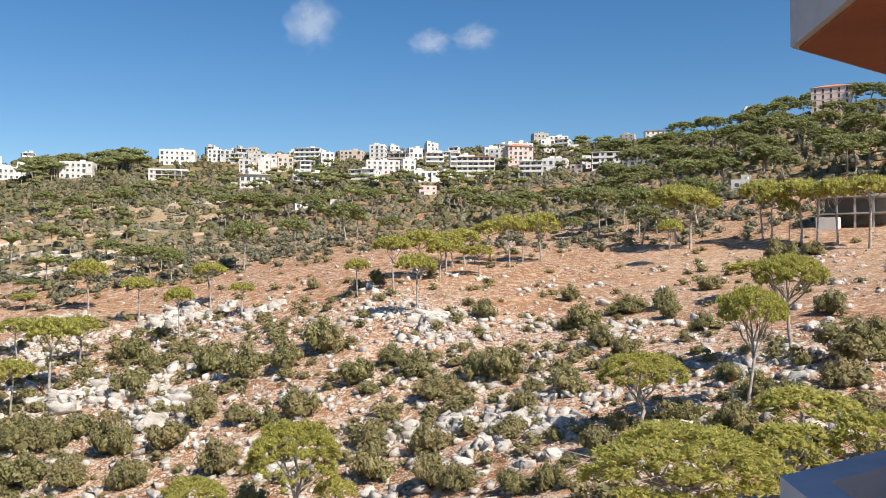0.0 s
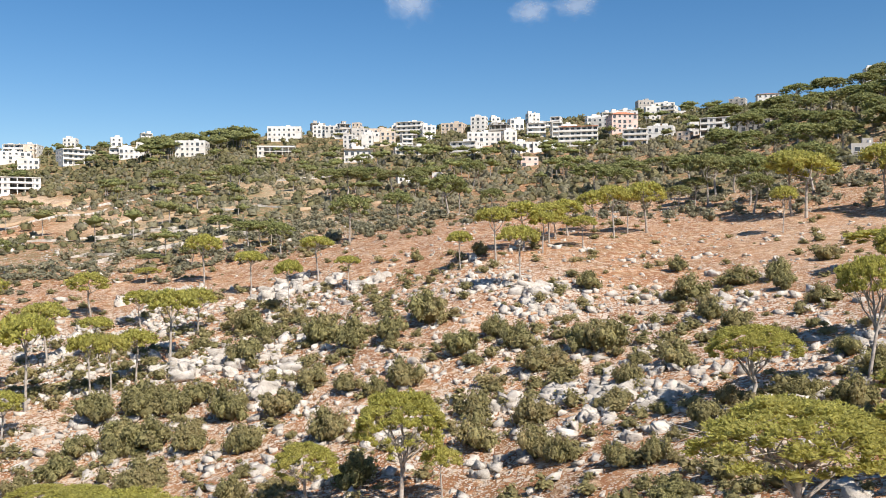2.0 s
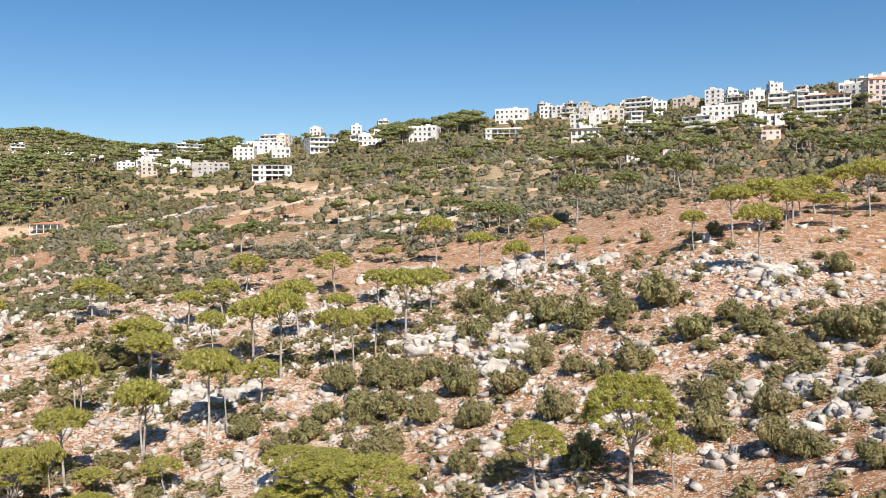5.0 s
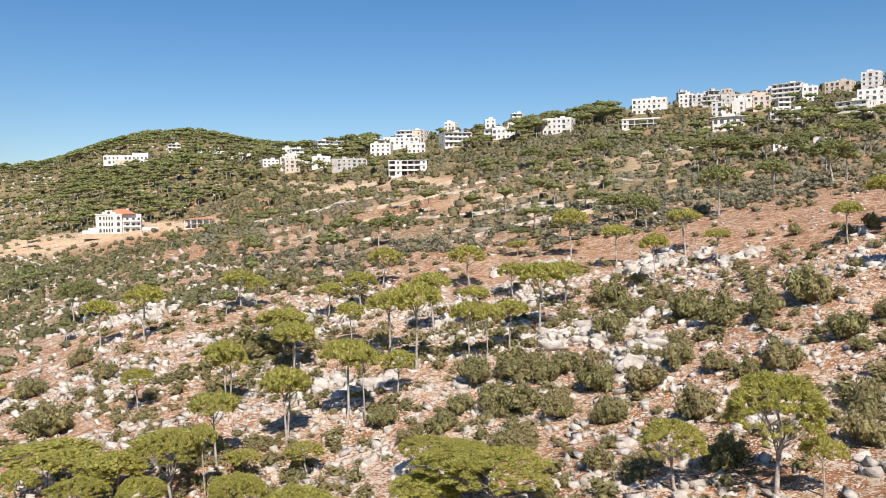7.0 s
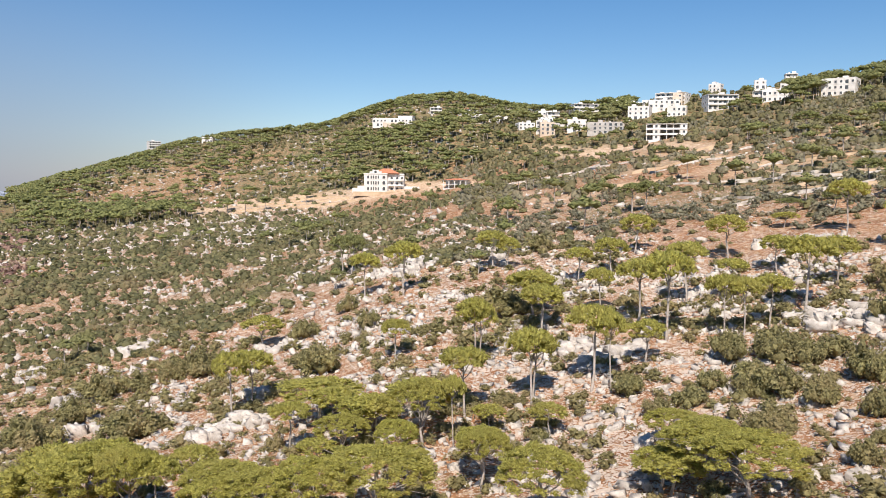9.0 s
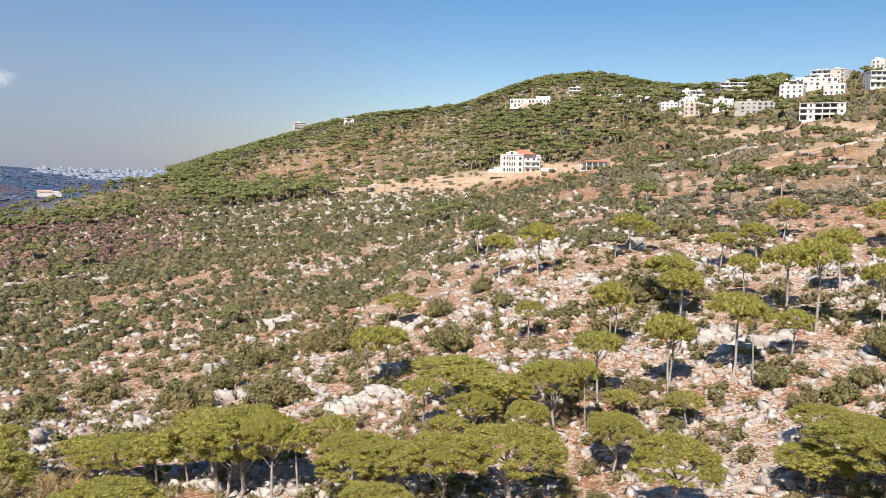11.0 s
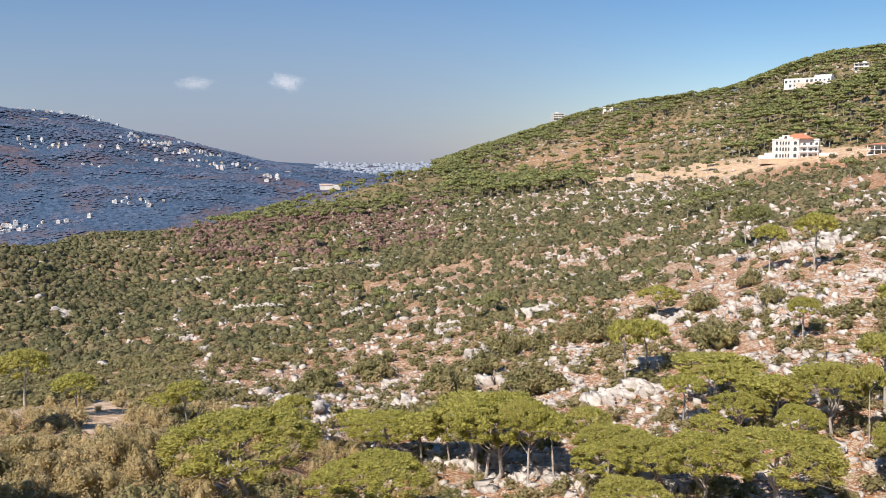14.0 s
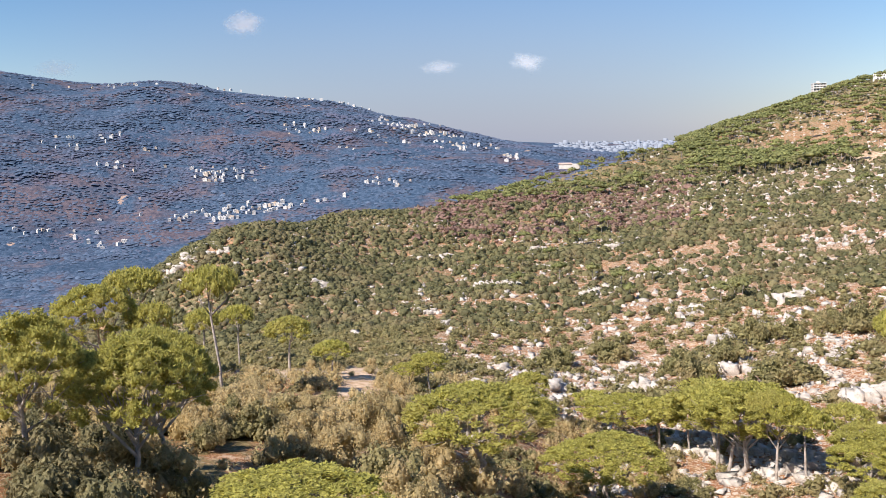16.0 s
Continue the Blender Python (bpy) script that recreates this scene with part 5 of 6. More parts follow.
scrub("near_scrub", "low green oak scrub between the rocks", SHRUB, 61, 2200, -34, 96, 46, 155, scrub_keep, 108, 0.15, 0.4, 1.8)
scrub("gully_scrub", "yellow-brown oak scrub filling the gully", AUTUMN, 68, 680, 76, 122, 34, 125, lambda b, r, x, y: np.clip(0.7 + 0.5 * mottle(x, y, 10, 43), 0, 1) * (0.3 + 0.7 * soft(b, 80, 92)), 247, 0.075, 0.7, 2.0, 1.2)
scrub("gully_green_scrub", "green scrub mixed into the gully", SHRUB, 69, 240, 88, 124, 40, 200, lambda b, r, x, y: np.clip(0.4 + 0.9 * mottle(x, y, 12, 49), 0.02, 1), 252, 0.115, 0.9, 2.2)
scrub("mid_scrub", "green oak scrub on the middle slope", SHRUB, 71, 3000, 16, 124, 125, 215, scrub_keep, 54, 0.22, 0.6, 2.0)
scrub("slope_scrub", "green oak scrub covering the rocky slope", SHADED_SHRUB, 62, 8600, 18, 124, 195, 330, scrub_keep, 28, 0.3, 0.6, 2.2)
scrub("far_scrub", "dense green scrub on the far slope", SHADED_SHRUB, 63, 13500, 44, 118, 310, 620, lambda b, r, x, y: np.clip(scrub_keep(b, r, x, y) + 0.15, 0, 1), 14, 0.42, 0.9, 2.5)
scrub("dead_bracken", "rust-brown dead scrub on the ridge", RUST, 70, 480, 75, 94, 360, 540, lambda b, r, x, y: np.clip(0.5 + 0.5 * mottle(x, y, 25, 50), 0.05, 1), 28, 0.42, 1.5, 3.0)
scrub("open_slope_tufts", "scattered low bushes on the open brown slope", SHRUB, 64, 560, -34, 46, 100, 240, lambda b, r, x, y: np.clip(0.12 + 0.5 * mottle(x, y, 14, 44), 0.03, 1), 63, 0.25, 0.3, 1.3)
scrub("near_olive_grove", "grey-green olive trees above the open slope", OLIVE, 72, 1050, -34, 48, 180, 285,
      lambda b, r, x, y: np.clip(0.6 + 0.5 * mottle(x, y, 40, 45), 0.1, 1) * soft(r, 182 + 9 * mottle(x, y, 20, 46), 208) * terraced(b, r), 63, 0.25, 1.1, 2.4, 0.85)
scrub("village_scrub", "hedges and young trees between the village houses", SHADED_SHRUB, 73, 1700, -14, 46, 430, 680, lambda b, r, x, y: np.clip(0.5 + 0.5 * mottle(x, y, 25, 51), 0.05, 1), 28, 0.4, 1.6, 3.4, 1.0)
scrub("olive_groves", "grey-green olive trees on old terraces", OLIVE, 65, 4000, -34, 48, 275, 540,
      lambda b, r, x, y: np.clip(0.55 + 0.6 * mottle(x, y, 40, 45), 0.08, 1) * soft(r, 190 + 12 * mottle(x, y, 20, 46), 225) * terraced(b, r), 22, 0.36, 1.2, 2.6, 0.85)
scrub("grove_scrub", "dark scrub among the groves", SHADED_SHRUB, 66, 1700, -34, 48, 185, 600,
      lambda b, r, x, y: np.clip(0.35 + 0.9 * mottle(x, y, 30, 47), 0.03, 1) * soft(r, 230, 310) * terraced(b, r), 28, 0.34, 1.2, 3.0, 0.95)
scrub("hill_scrub", "scrub and young trees on the far hill", SHADED_SHRUB, 67, 4600, 36, 80, 480, 1080, lambda b, r, x, y: np.clip(0.6 + 0.5 * mottle(x, y, 50, 48), 0.1, 1), 22, 0.4, 1.2, 3.0)


# ---- limestone ----
def rock_arrays(seed, cuts, rough):
    """A chopped limestone block of about 1 m radius, fluted and bedded where it is rough."""
    rng = np.random.default_rng(seed)
    bm = bmesh.new()
    box(bm, -1, 1, -0.8, 0.8, -0.8, 0.8)
    if cuts:
        bmesh.ops.subdivide_edges(bm, edges=bm.edges, cuts=cuts, use_grid_fill=True)
    bmesh.ops.triangulate(bm, faces=bm.faces)
    bm.verts.index_update()
    v, f = np.array([p.co[:] for p in bm.verts]), np.array([[p.index for p in g.verts] for g in bm.faces])
    bm.free()
    for _ in range(6 if rough else 4):
        n = rng.normal(size=3)
        n /= np.linalg.norm(n)
        over = v @ n - rng.uniform(0.45, 0.8)
        v = v - np.clip(over, 0, None)[:, None] * n
    if rough:
        for i, p in enumerate(v):
            flute = noise.noise(Vector((p[0] * 2.6 + seed, p[1] * 2.6, p[2] * 0.5)))
            crag = noise.noise(Vector((p[0] * 1.4, p[1] * 1.4 + seed, p[2] * 1.4)))
            groove = max(0.0, math.sin(p[2] * 7 + seed + 1.2 * p[0])) ** 6
            side = 1 + 0.34 * flute + 0.3 * crag - 0.14 * groove
            v[i] = (p[0] * side, p[1] * side, p[2] * (1 + 0.35 * crag + 0.25 * flute))
        v += rng.normal(size=v.shape) * rough
    else:
        v = v * rng.uniform(0.6, 1.15, (len(v), 1))
        turn = np.array(Euler((rng.uniform(-0.5, 0.5), rng.uniform(-0.5, 0.5), 0)).to_matrix())
        v = v @ turn.T
    return v, f


ROCKS = [mesh_of("limestone_boulder", *rock_arrays(400 + k, 3, 0.04), STONE) for k in range(16)]
ROCK_BITS = [rock_arrays(430 + k, 0, 0) for k in range(16)]


def rock_keep(b, r, x, y):
    edge = np.interp(b, EDGE_B, EDGE_R)
    k = np.clip(0.5 + 0.45 * mottle(x, y, 10, 71) + 0.5 * mottle(x, y, 3.5, 72), 0.03, 1)
    k *= (1 - 0.93 * soft(r, edge * 0.92, edge * 1.08)) * (0.5 + 0.9 * bare_at(x, y))
    k *= 1 - 0.45 * soft(b, 52, 75) * soft(r, 75, 130)
    return k * (1 - 0.9 * soft(b, 76, 86) * (1 - soft(r, 95, 120)))


def lay_rocks():
    rng = np.random.default_rng(71)
    x, y = scatter(rng, 230, -33, 96, 48, 150, rock_keep)
    for px, py, pz in zip(x, y, land(x, y)):
        s = rng.uniform(0.4, 1.15)
        ob = new("limestone_boulder", ROCKS[int(rng.integers(len(ROCKS)))])
        ob.matrix_basis = Matrix.LocRotScale((px, py, pz + 0.05), Euler((rng.uniform(-0.2, 0.2), rng.uniform(-0.2, 0.2), rng.uniform(0, 6.28))), Vector((s * rng.uniform(0.8, 1.5), s, s * rng.uniform(0.7, 1.2))))
        tagged(ob, "pale grey weathered limestone boulder in dry soil", "rock", "limestone boulders on the near slope")


lay_rocks()


def rubble(name, label, seed, count, b0, b1, r0, r1, keep, low, high):
    rng = np.random.default_rng(seed)
    x, y = scatter(rng, count, b0, b1, r0, r1, keep)
    n = len(x)
    size = low + (high - low) * rng.random(n) ** 2.2
    verts, tris = strewn(ROCK_BITS, np.stack([x, y, land(x, y) + size * 0.1], 1), np.stack([size * rng.uniform(0.8, 1.4, n), size], 1), rng.uniform(0, 6.28, n), rng.integers(0, 16, n))
    tagged(new(name, mesh_of(name, verts, tris, STONE)), label, "rocks", kind="stuff")


rubble("near_rubble", "loose pale limestone rubble on the slope", 81, 13000, -34, 96, 44, 165, rock_keep, 0.1, 0.75)
rubble("slope_rubble", "pale limestone outcrops on the rocky slope", 82, 5600, 16, 112, 150, 420, rock_keep, 0.25, 1.05)
rubble("rock_field", "field of bare white limestone", 83, 2200, 56, 83, 395, 520, lambda b, r, x, y: np.clip(0.6 + 0.6 * mottle(x, y, 25, 73), 0, 1), 0.4, 1.3)
rubble("open_slope_stones", "small stones on the open brown slope", 84, 2600, -34, 46, 100, 260, lambda b, r, x, y: np.clip(0.2 + 0.5 * mottle(x, y, 15, 74), 0.05, 1), 0.12, 0.45)
rubble("hill_rocks", "pale rocks on the far hill", 85, 1900, 44, 80, 520, 1050, lambda b, r, x, y: np.clip(0.1 + 0.9 * mottle(x, y, 45, 75), 0.02, 1) + 0.9 * heath(b, r) * np.clip(0.3 + mottle(x, y, 30, 76), 0, 1), 0.5, 1.6)


def outcrop(bearing, far, wide, tall, count):
    """A ledge of limestone blocks shouldered together."""
    rng = np.random.default_rng(int(bearing * 77) + int(far * 3) + 20000)
    root = tagged(new("limestone_outcrop"), "bare outcrop of pale grey weathered limestone blocks", "rock outcrop", "limestone outcrops on the slope")
    a = radians(bearing)
    root.matrix_basis = Matrix.Translation(spot(bearing, far)) @ Matrix.Rotation(a, 4, "Z")
    back = root.matrix_basis.inverted()
    for k in range(int(count * 1.75)):
        x, row = rng.uniform(-0.5, 0.5) * wide, int(rng.integers(0, 3))
        y = (row - 0.7) * min(wide * 0.22, 1.7) + rng.uniform(-0.4, 0.4) + 0.5 * math.sin(x * 0.7 + bearing)
        p = root.matrix_basis @ Vector((x, y, 0))
        s = tall * rng.uniform(0.2, 0.6) * (1 - 0.5 * abs(2 * x / wide) ** 2)
        s = min(s, 1.25)
        ob = part("block", ROCKS[int(rng.integers(len(ROCKS)))], None, root)
        ob.matrix_basis = back @ Matrix.Translation((p.x, p.y, float(land(p.x, p.y)[0]) + s * 0.3)) @ Euler((rng.uniform(-0.12, 0.12), rng.uniform(-0.15, 0.15), a + rng.uniform(-0.35, 0.35))).to_matrix().to_4x4() @ Matrix.Diagonal((s * rng.uniform(0.7, 1.7), s, s * rng.uniform(0.8, 1.5), 1))


outcrop(92.52, 329.3, 13.5, 3.20, 12)
outcrop(88.27, 265.0, 13.3, 3.20, 11)
outcrop(84.24, 289.9, 10.5, 3.20, 9)
outcrop(81.60, 242.3, 9.9, 3.17, 8)
outcrop(85.39, 336.2, 9.2, 2.94, 8)
outcrop(78.06, 261.4, 9.5, 3.04, 8)
outcrop(75.01, 205.4, 7.5, 2.39, 6)
outcrop(91.96, 206.8, 7.5, 2.41, 6)
outcrop(93.11, 229.3, 6.3, 2.00, 5)
outcrop(68.70, 201.9, 5.5, 1.76, 4)
outcrop(73.19, 171.1, 5.4, 1.74, 4)
outcrop(90.82, 107.1, 4.4, 1.40, 4)
outcrop(92.16, 101.0, 2.8, 1.20, 4)
outcrop(84.22, 132.1, 7.2, 2.31, 6)
outcrop(79.95, 154.8, 6.3, 2.03, 5)
outcrop(75.30, 157.5, 5.7, 1.83, 5)
outcrop(84.90, 159.7, 5.8, 1.86, 5)
outcrop(82.39, 198.4, 5.4, 1.73, 4)
outcrop(87.60, 244.8, 6.7, 2.14, 6)
outcrop(80.29, 317.0, 10.1, 3.20, 9)
outcrop(50.70, 193.0, 8.8, 2.81, 7)
outcrop(49.29, 201.9, 7.3, 2.35, 6)
outcrop(45.34, 196.4, 6.3, 2.00, 5)
outcrop(65.23, 444.4, 24.3, 3.20, 14)
outcrop(62.37, 419.1, 22.9, 3.20, 14)
outcrop(58.44, 242.3, 6.6, 2.12, 5)
outcrop(41.49, 167.0, 9.1, 2.92, 8)
outcrop(48.37, 216.3, 6.9, 2.20, 6)
outcrop(60.27, 291.9, 8.0, 2.55, 7)
outcrop(50.18, 195.7, 10.7, 3.20, 9)
outcrop(50.89, 190.4, 6.9, 2.22, 6)
outcrop(45.34, 193.0, 7.0, 2.25, 6)
outcrop(58.42, 241.5, 5.5, 1.76, 4)
outcrop(41.36, 172.9, 6.3, 2.01, 5)
outcrop(39.16, 125.5, 7.4, 2.37, 6)
outcrop(44.00, 129.9, 4.7, 1.51, 4)
outcrop(50.29, 145.0, 5.9, 1.90, 5)
outcrop(34.04, 95.9, 3.5, 1.20, 4)
outcrop(53.84, 127.7, 2.9, 1.20, 4)
outcrop(32.92, 112.8, 3.1, 1.20, 4)
outcrop(53.87, 202.6, 9.2, 2.95, 8)
outcrop(36.47, 164.2, 5.2, 1.67, 4)
outcrop(47.06, 191.0, 5.2, 1.67, 4)
outcrop(-2.09, 84.7, 6.6, 2.10, 5)
outcrop(-6.47, 78.0, 2.8, 1.20, 4)
outcrop(-7.49, 71.6, 1.6, 1.20, 4)
outcrop(-3.77, 76.4, 2.4, 1.20, 4)
outcrop(-10.51, 65.0, 1.8, 1.20, 4)
outcrop(-5.19, 70.6, 1.6, 1.20, 4)
outcrop(-6.73, 104.5, 2.4, 1.20, 4)
outcrop(-16.16, 73.1, 2.0, 1.20, 4)
outcrop(-2.60, 149.6, 3.4, 1.20, 4)
outcrop(-10.80, 132.1, 2.4, 1.20, 4)
outcrop(-0.79, 126.4, 3.4, 1.20, 4)
outcrop(108.33, 301.1, 21.9, 3.20, 14)
outcrop(105.43, 286.9, 6.5, 2.09, 5)
outcrop(92.82, 226.2, 7.2, 2.30, 6)
outcrop(95.94, 271.5, 4.9, 1.58, 4)
outcrop(104.74, 270.6, 4.9, 1.58, 4)
outcrop(-4.60, 83.0, 6.5, 1.70, 9)
outcrop(-0.20, 86.0, 6.0, 1.60, 8)
outcrop(-7.60, 80.0, 5.0, 1.50, 7)
outcrop(17.35, 155.7, 18.9, 2.84, 16)
outcrop(17.71, 162.4, 12.1, 2.30, 9)
outcrop(11.57, 145.8, 8.9, 2.36, 9)
outcrop(17.67, 127.8, 8.2, 2.07, 8)
outcrop(18.35, 114.7, 10.1, 2.09, 9)
outcrop(23.06, 124.7, 12.6, 2.53, 12)
outcrop(25.94, 134.9, 7.3, 2.19, 7)
outcrop(19.02, 108.0, 3.6, 2.19, 4)
outcrop(-2.56, 85.5, 7.5, 1.21, 9)
outcrop(-6.76, 78.6, 3.2, 1.43, 6)
outcrop(0.92, 121.8, 4.9, 2.47, 7)
outcrop(2.82, 87.0, 2.9, 2.12, 5)
outcrop(-2.56, 77.2, 4.7, 1.56, 8)
outcrop(24.10, 174.5, 10.6, 2.47, 8)
outcrop(-23.85, 102.3, 5.5, 1.45, 6)
outcrop(-14.96, 136.5, 5.5, 1.11, 4)
outcrop(36.84, 119.6, 10.5, 2.66, 9)
outcrop(31.35, 145.8, 5.9, 2.07, 4)
outcrop(43.86, 133.2, 6.3, 2.70, 5)
outcrop(20.34, 120.3, 8.9, 2.19, 7)
outcrop(24.20, 122.5, 9.9, 2.48, 12)
outcrop(39.69, 153.9, 12.5, 2.49, 7)
outcrop(27.17, 176.7, 8.3, 2.15, 6)
outcrop(62.99, 122.5, 9.9, 2.98, 14)
outcrop(61.11, 136.5, 7.4, 2.21, 8)
outcrop(39.64, 126.2, 5.1, 3.07, 6)
outcrop(50.76, 198.0, 17.4, 4.01, 10)
outcrop(45.34, 201.6, 9.5, 3.27, 6)
outcrop(72.15, 143.2, 8.7, 2.90, 8)
outcrop(68.83, 204.0, 6.9, 3.31, 5)
outcrop(75.30, 210.2, 9.9, 3.41, 6)
outcrop(71.77, 169.4, 6.9, 2.06, 4)
outcrop(50.34, 150.2, 9.1, 1.52, 5)
outcrop(60.34, 162.4, 8.8, 2.96, 6)
outcrop(55.40, 250.2, 10.1, 2.84, 5)
outcrop(88.22, 264.1, 16.0, 4.49, 10)
outcrop(81.12, 245.7, 14.9, 3.48, 9)
outcrop(76.22, 260.9, 21.1, 2.22, 8)
outcrop(72.78, 166.4, 9.0, 3.37, 7)
outcrop(69.25, 199.2, 8.1, 4.03, 6)
outcrop(78.24, 139.0, 4.7, 2.81, 6)
outcrop(89.16, 120.3, 5.7, 2.92, 7)
outcrop(91.78, 335.7, 13.6, 2.86, 5)
outcrop(63.75, 169.4, 6.9, 2.74, 5)
outcrop(63.23, 90.8, 4.9, 1.84, 8)
outcrop(72.03, 101.7, 8.9, 2.06, 9)
outcrop(60.82, 83.9, 6.8, 1.70, 7)
outcrop(108.30, 310.5, 25.2, 3.08, 12)
outcrop(100.59, 270.5, 11.0, 2.68, 5)
outcrop(107.76, 89.7, 1.8, 0.73, 3)
outcrop(64.80, 121.1, 9.0, 2.94, 10)
outcrop(74.71, 106.7, 8.6, 2.16, 8)
outcrop(68.63, 94.7, 7.7, 1.92, 9)


def utility_pole(bearing, far, tall):
    root = tagged(new("utility_pole"), "weathered wooden utility pole with a crossarm", "pole", "utility poles")
    root.matrix_basis = Matrix.Translation(spot(bearing, far)) @ Matrix.Rotation(radians(bearing), 4, "Z")
    part("post", mesh_of("post", *tube([(0, 0, -0.5), (0.03, 0, tall)], [0.17, 0.11], 8), TIMBER), None, root)
    part("crossarm", boxed((-0.9, 0.9, -0.06, 0.06, tall - 0.7, tall - 0.55)), TIMBER, root)


utility_pole(-1.23, 335.7, 7.9)
utility_pole(4.53, 333.7, 7.7)
utility_pole(-6.09, 390.0, 7.1)
utility_pole(-15.35, 343.8, 7.0)


# ---- far side of the valley ----
def tree_dome(seed):
    """The lumpy leafy top of one far broad-leaved tree."""
    rng = np.random.default_rng(seed)
    ring = [(math.cos(w), math.sin(w)) for w in np.arange(5) * 1.2566 + rng.uniform(0, 1)]
    v = [(x * q, y * q, rng.uniform(-0.1, 0.2)) for (x, y), q in zip(ring, rng.uniform(0.8, 1.2, 5))] + [(rng.uniform(-0.3, 0.3), rng.uniform(-0.3, 0.3), rng.uniform(0.35, 0.6))]
    return np.array(v), np.array([(k, (k + 1) % 5, 5) for k in range(5)])


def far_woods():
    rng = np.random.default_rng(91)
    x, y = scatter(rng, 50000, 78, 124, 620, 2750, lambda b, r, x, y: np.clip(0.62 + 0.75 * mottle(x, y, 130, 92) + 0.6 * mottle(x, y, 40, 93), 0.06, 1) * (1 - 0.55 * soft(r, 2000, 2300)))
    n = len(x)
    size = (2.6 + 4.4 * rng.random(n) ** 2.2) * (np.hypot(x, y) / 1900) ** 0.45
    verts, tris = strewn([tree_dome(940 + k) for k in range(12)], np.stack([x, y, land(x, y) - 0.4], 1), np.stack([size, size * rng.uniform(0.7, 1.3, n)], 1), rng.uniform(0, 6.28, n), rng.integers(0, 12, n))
    tagged(new("far_woodland", mesh_of("far_woodland", verts, tris, FAR_WOOD)), "woodland covering the far mountainside, coloured blue for distance haze", "woodland", kind="stuff")


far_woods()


def far_house_mesh(seed):
    rng = np.random.default_rng(seed)
    w, d, h = rng.uniform(8, 14), rng.uniform(7, 11), rng.choice([3.6, 6.6, 6.6, 9.6])
    bm = boxed((-w / 2, w / 2, -d / 2, d / 2, -6, h), (-w / 2 - 0.2, w / 2 + 0.2, -d / 2 - 0.2, d / 2 + 0.2, h, h + 0.5), (-1.5, 1.5, -1, 2, h + 0.5, h + 2.6))
    walls = len(bm.faces)
    for k in range(int(h // 3)):
        for b in range(3):
            x = -w / 2 + w * (b + 0.5) / 3
            box(bm, x - 0.75, x + 0.75, -d / 2 - 0.06, -d / 2 + 0.05, k * 3 + 0.9, k * 3 + 2.4)
    me = bpy.data.meshes.new("far_house")
    bm.to_mesh(me)
    bm.free()
    me.materials.append([WHITE, WHITE, WHITE, OCHRE][seed % 4])
    me.materials.append(PANE)
    for p in list(me.polygons)[walls:]:
        p.material_index = 1
    return me


FAR_HOUSES = [far_house_mesh(500 + k) for k in range(8)]


def hamlet(bearing, far, across, deep, count):
    """Houses of one hamlet on the far mountainside."""
    rng = np.random.default_rng(int(bearing * 10) + int(far))
    for _ in range(int(count * 1.4)):
        f = far + rng.uniform(-0.5, 1) * deep
        p = spot(bearing + math.degrees(rng.normal() * 0.75 * across / far), f)
        ob = new("far_house", FAR_HOUSES[int(rng.integers(8))])
        ob.matrix_basis = Matrix.LocRotScale(p + Vector((0, 0, 1.5)), Euler((0, 0, radians(bearing) + rng.uniform(-0.6, 0.6))), Vector((1, 1, rng.uniform(0.7, 1.0))) * rng.uniform(0.4, 0.68))
        tagged(ob, "small pale flat-roofed house on the wooded mountainside", "house", "houses across the valley")


hamlet(104.5, 1481, 90, 30, 45)
hamlet(106.5, 1650, 45, 54, 22)
hamlet(100.7, 1999, 61, 25, 9)
hamlet(101.2, 2032, 27, 25, 4)
hamlet(94.0, 2089, 56, 129, 26)
hamlet(91.9, 2056, 35, 25, 16)
hamlet(98.1, 1868, 18, 25, 3)
hamlet(96.1, 1548, 26, 25, 5)
hamlet(94.7, 1523, 14, 25, 3)
hamlet(116.2, 1868, 113, 30, 8)
hamlet(112.1, 1711, 35, 25, 6)
hamlet(113.3, 1809, 73, 25, 6)
hamlet(114.9, 2422, 147, 69, 8)
hamlet(105.1, 2787, 113, 25, 6)
hamlet(98.5, 2403, 97, 25, 10)
hamlet(96.5, 1991, 27, 25, 4)
hamlet(94.4, 1952, 16, 25, 3)
hamlet(91.0, 1960, 40, 48, 8)
hamlet(87.0, 1759, 21, 57, 5)
hamlet(89.1, 1975, 47, 32, 8)
hamlet(116.7, 1434, 58, 25, 6)
hamlet(113.8, 1384, 19, 25, 5)
hamlet(97.3, 1335, 27, 25, 4)
hamlet(107.6, 2731, 37, 25, 2)


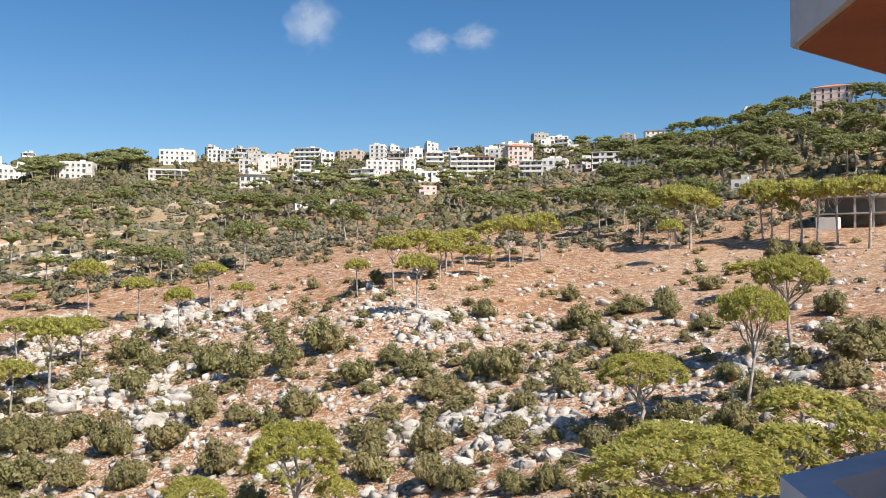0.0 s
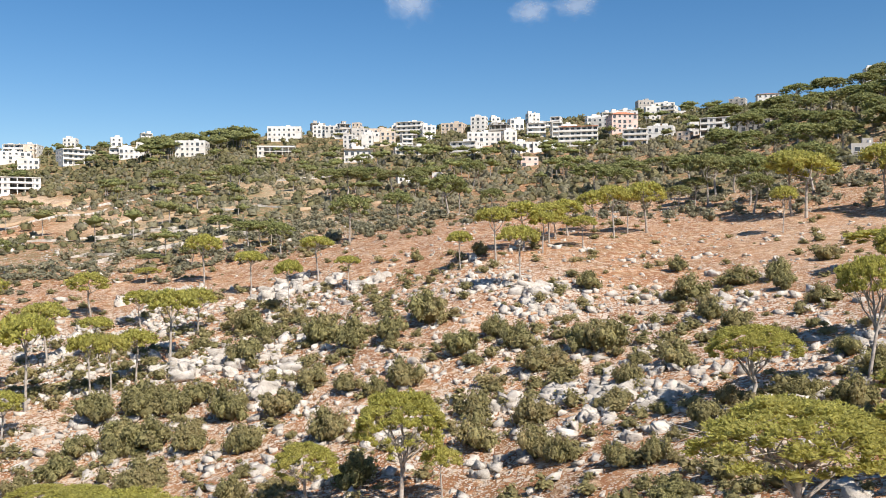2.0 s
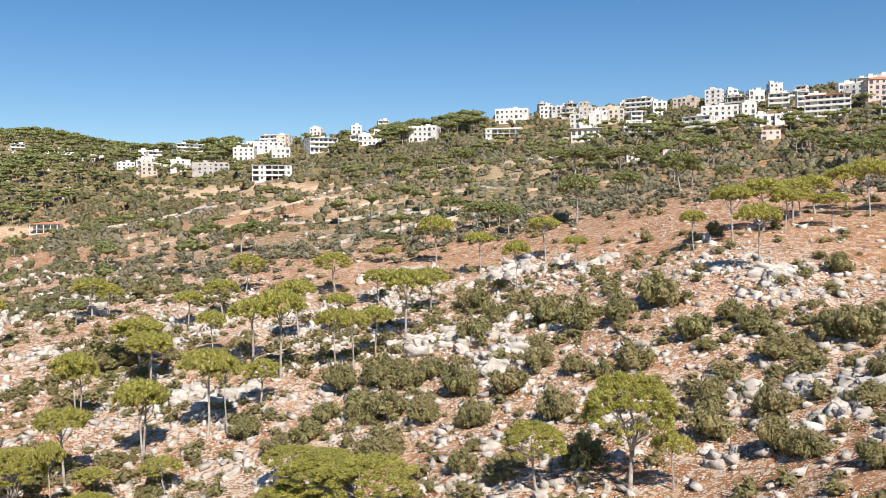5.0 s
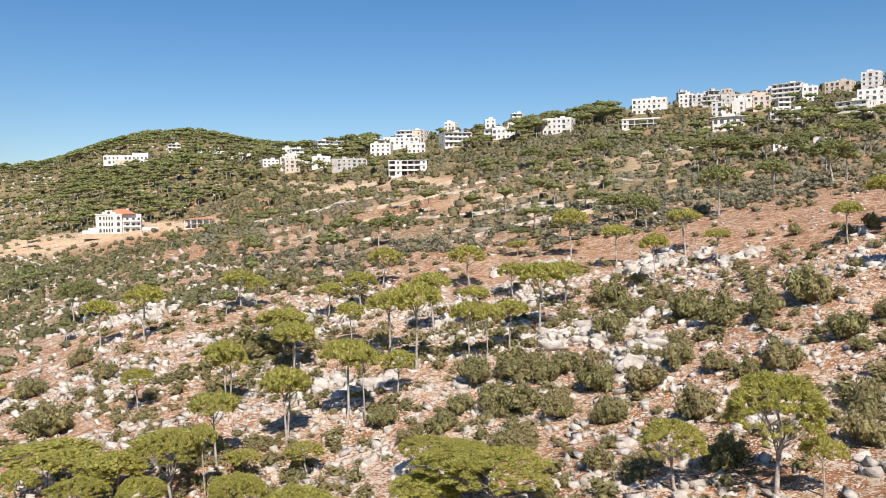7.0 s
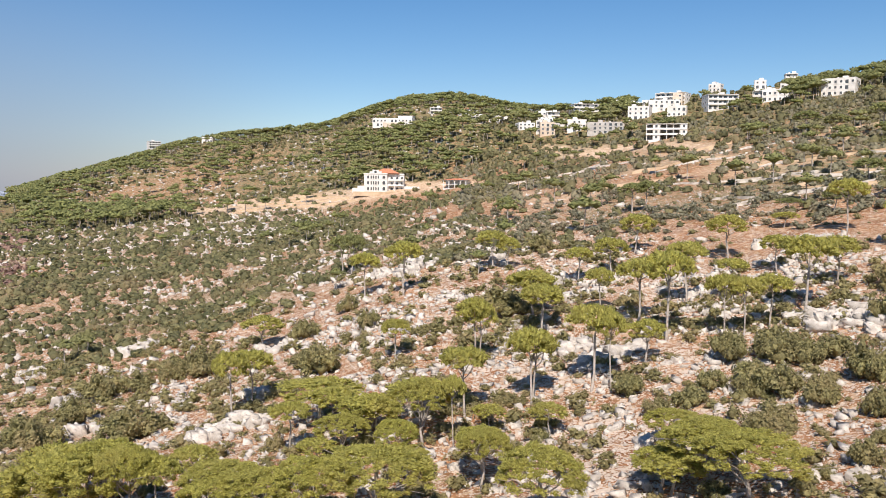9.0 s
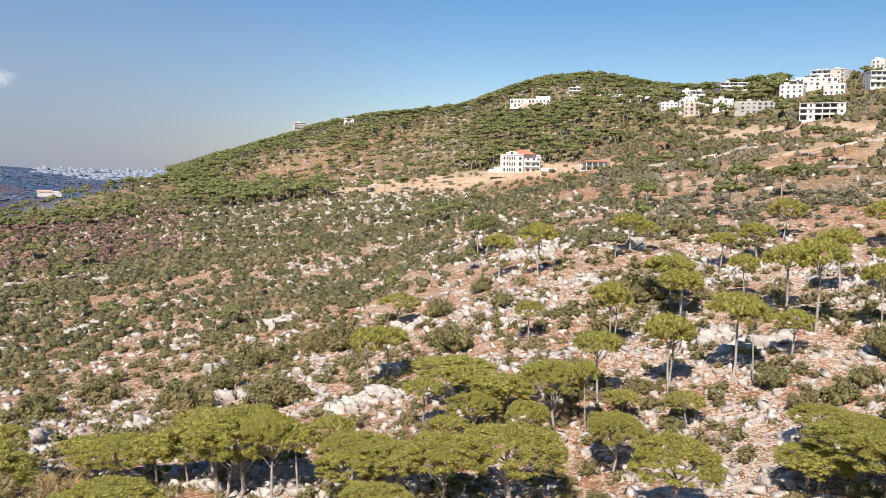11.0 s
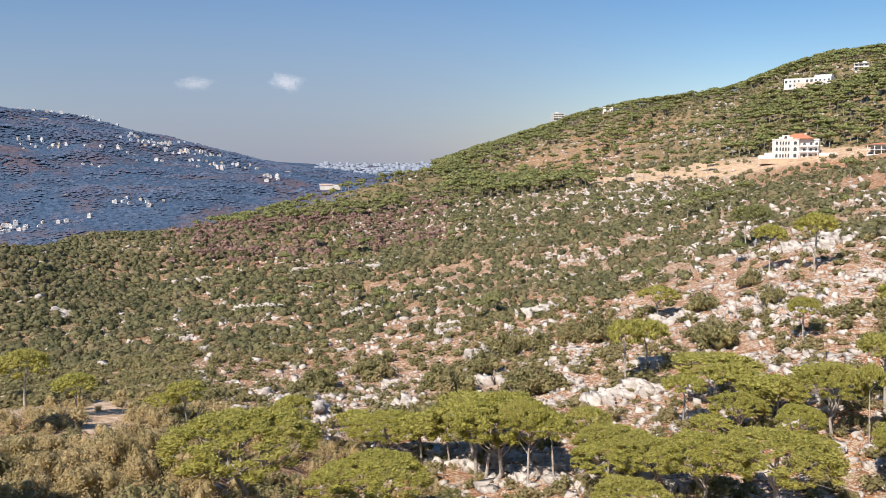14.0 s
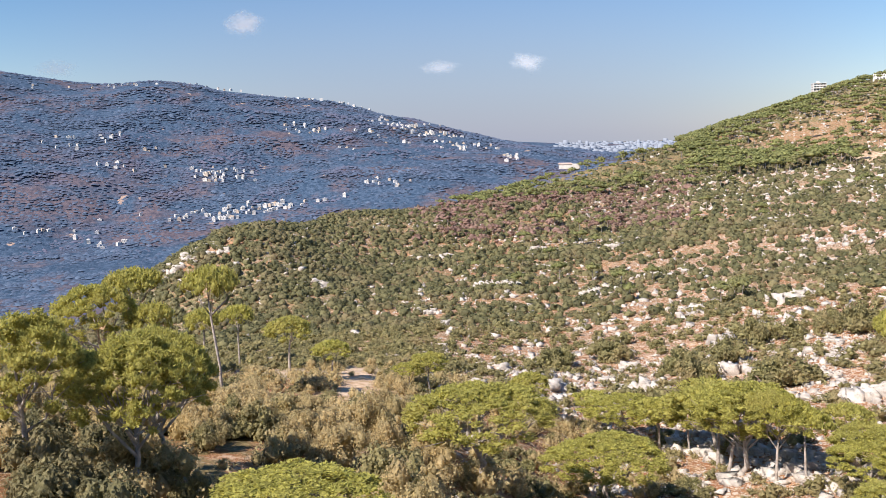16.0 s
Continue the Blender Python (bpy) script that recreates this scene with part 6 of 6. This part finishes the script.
def coastal_city():
    """The city on the plain before the sea, with haze in its colour."""
    rng = np.random.default_rng(95)
    bm_v, bm_t, n = [], [], 0
    unit_v = np.array([(x, y, z) for z in (0, 1) for x, y in ((-1, -1), (1, -1), (1, 1), (-1, 1))], float)
    unit_t = np.array([(0, 1, 5), (0, 5, 4), (1, 2, 6), (1, 6, 5), (2, 3, 7), (2, 7, 6), (3, 0, 4), (3, 4, 7), (4, 5, 6), (4, 6, 7)])
    for _ in range(1500):
        b, f = radians(rng.uniform(70, 84)), rng.uniform(2700, 4500)
        x, y = -f * math.sin(b), f * math.cos(b)
        size = np.array([rng.uniform(5, 14), rng.uniform(5, 12), rng.choice([4, 6, 8, 11, 18], p=[0.45, 0.33, 0.15, 0.05, 0.02])])
        bm_v.append(unit_v * size + [x, y, float(land(x, y)[0]) - 1])
        bm_t.append(unit_t + n)
        n += 8
    tagged(new("coastal_city", mesh_of("coastal_city", np.concatenate(bm_v), np.concatenate(bm_t), CITY)), "distant city on the coastal plain, coloured blue-grey for haze", "city", kind="stuff")


coastal_city()


# ---- clouds ----
def cloud_material(name, thick):
    s = Shade(name, 1.0, 0, 0.0)
    s.colour((0.85, 0.86, 0.88))
    at = s.tree.nodes.new("ShaderNodeTexCoord")
    ball = s.tree.nodes.new("ShaderNodeVectorMath")
    ball.operation = "LENGTH"
    s.link(at.outputs["Object"], ball.inputs[0])
    wisp = s.tree.nodes.new("ShaderNodeTexNoise")
    s.link(at.outputs["Object"], wisp.inputs["Vector"])
    wisp.inputs["Scale"].default_value, wisp.inputs["Detail"].default_value = 2.2, 6
    body = s.math("SUBTRACT", s.math("SUBTRACT", s.math("ADD", wisp.outputs["Fac"], 0.42), ball.outputs["Value"]), 0.0)
    s.fill(s.base.inputs["Alpha"], s.math("MULTIPLY", s.step(body, 0.0, 0.9), thick))
    return s.mat


CLOUD, PUFF = cloud_material("thin_white_cloud", 0.4), cloud_material("white_puff_cloud", 0.8)


def cloud(bearing, up, wide, tall, lean=0, material=CLOUD):
    a, e, far = radians(bearing), radians(up), 4400
    p = Vector((-math.sin(a) * math.cos(e), math.cos(a) * math.cos(e), math.sin(e))) * far
    bm = bmesh.new()
    bmesh.ops.create_grid(bm, x_segments=8, y_segments=8, size=1.0)
    ob = part("cloud", bm, material)
    ob.matrix_basis = look(p, (0, 0, 0), lean) @ Matrix.Diagonal((wide * far, tall * far, 1, 1))
    tagged(ob, "small thin white cloud in the blue sky", "cloud", "clouds", "structure")


cloud(9.00, 16.49, 0.0405, 0.0405, 0)
cloud(0.88, 15.43, 0.0324, 0.0203, 0)
cloud(-2.23, 15.75, 0.0338, 0.0216, 0)
cloud(91.65, 4.69, 0.0284, 0.0108, 0)
cloud(85.76, 4.86, 0.0270, 0.0122, 0)
cloud(85.86, 4.81, 0.0216, 0.0104, 40)
cloud(104.41, 7.67, 0.0284, 0.0189, 0, PUFF)
cloud(115.83, 4.82, 0.0270, 0.0135, 0)


# ---- the neighbouring balcony and the unseen block that shades it ----
def ring_of(points, z0, z1, inset):
    """A parapet along an open line of plan points."""
    bm = bmesh.new()
    outer = [Vector((x, y, 0)) for x, y in points]
    inner = []
    for i, p in enumerate(outer):
        d0 = (p - outer[i - 1]).normalized() if i else (outer[1] - p).normalized()
        d1 = (outer[i + 1] - p).normalized() if i < len(outer) - 1 else d0
        n0, n1 = Vector((d0.y, -d0.x, 0)), Vector((d1.y, -d1.x, 0))
        m = (n0 + n1).normalized()
        inner.append(p + m * inset / max(0.3, m.dot(n0)))
    rows = [[bm.verts.new((q.x, q.y, z)) for q in line] for line, z in ((outer, z0), (outer, z1), (inner, z1), (inner, z0))]
    for a, b in ((0, 1), (1, 2), (2, 3), (3, 0)):
        for i in range(len(outer) - 1):
            bm.faces.new((rows[a][i], rows[a][i + 1], rows[b][i + 1], rows[b][i]))
    bm.faces.new([r[0] for r in rows])
    bm.faces.new([r[-1] for r in rows][::-1])
    bmesh.ops.recalc_face_normals(bm, faces=bm.faces)
    return bm


def slab_of(points, z0, z1):
    bm = bmesh.new()
    low, high = [bm.verts.new((x, y, z0)) for x, y in points], [bm.verts.new((x, y, z1)) for x, y in points]
    bm.faces.new(low), bm.faces.new(high[::-1])
    for i in range(len(points)):
        j = (i + 1) % len(points)
        bm.faces.new((low[i], high[i], high[j], low[j]))
    bmesh.ops.recalc_face_normals(bm, faces=bm.faces)
    return bm


def neighbours():
    line = [(1.52, 2.45), (1.70, 4.32), (4.6, 6.45)]
    upper = tagged(new("upper_balcony"), "projecting balcony with pale render and an orange-brown soffit", "balcony", kind="structure")
    part("parapet", ring_of(line, 1.10, 2.3, 0.16), PARAPET, upper)
    part("soffit", slab_of([(1.56, 2.49), (1.735, 4.30), (4.6, 6.4), (6.5, 4.25), (6.5, 2.25)], 1.085, 1.22), SOFFIT, upper)
    lower = tagged(new("lower_balcony"), "balcony with a pale rendered parapet in shade", "balcony", kind="structure")
    line = [(x - 0.07, y) for x, y in line]
    part("parapet", ring_of(line, -1.95, -0.985, 0.2), PARAPET, lower)
    # thin inner sheet and floor, coloured dark for the shade inside
    part("lining", ring_of([(x + 0.205, y - 0.02) for x, y in line], -1.9, -1.02, 0.02), SHADED_LINING, lower)
    part("floor", slab_of([(1.6, 2.55), (1.75, 4.25), (4.6, 6.35), (6.5, 4.25), (6.5, 2.25)], -2.1, -1.9), SHADED_LINING, lower)
    # out of view, added to keep the sun off the balconies
    part("block_wall", boxed((4.3, 12, -9, 3.0, -16, 6)), PARAPET, tagged(new("house_block"), "unseen plain rendered block behind the balconies that shades them", "building", kind="structure"))


neighbours()
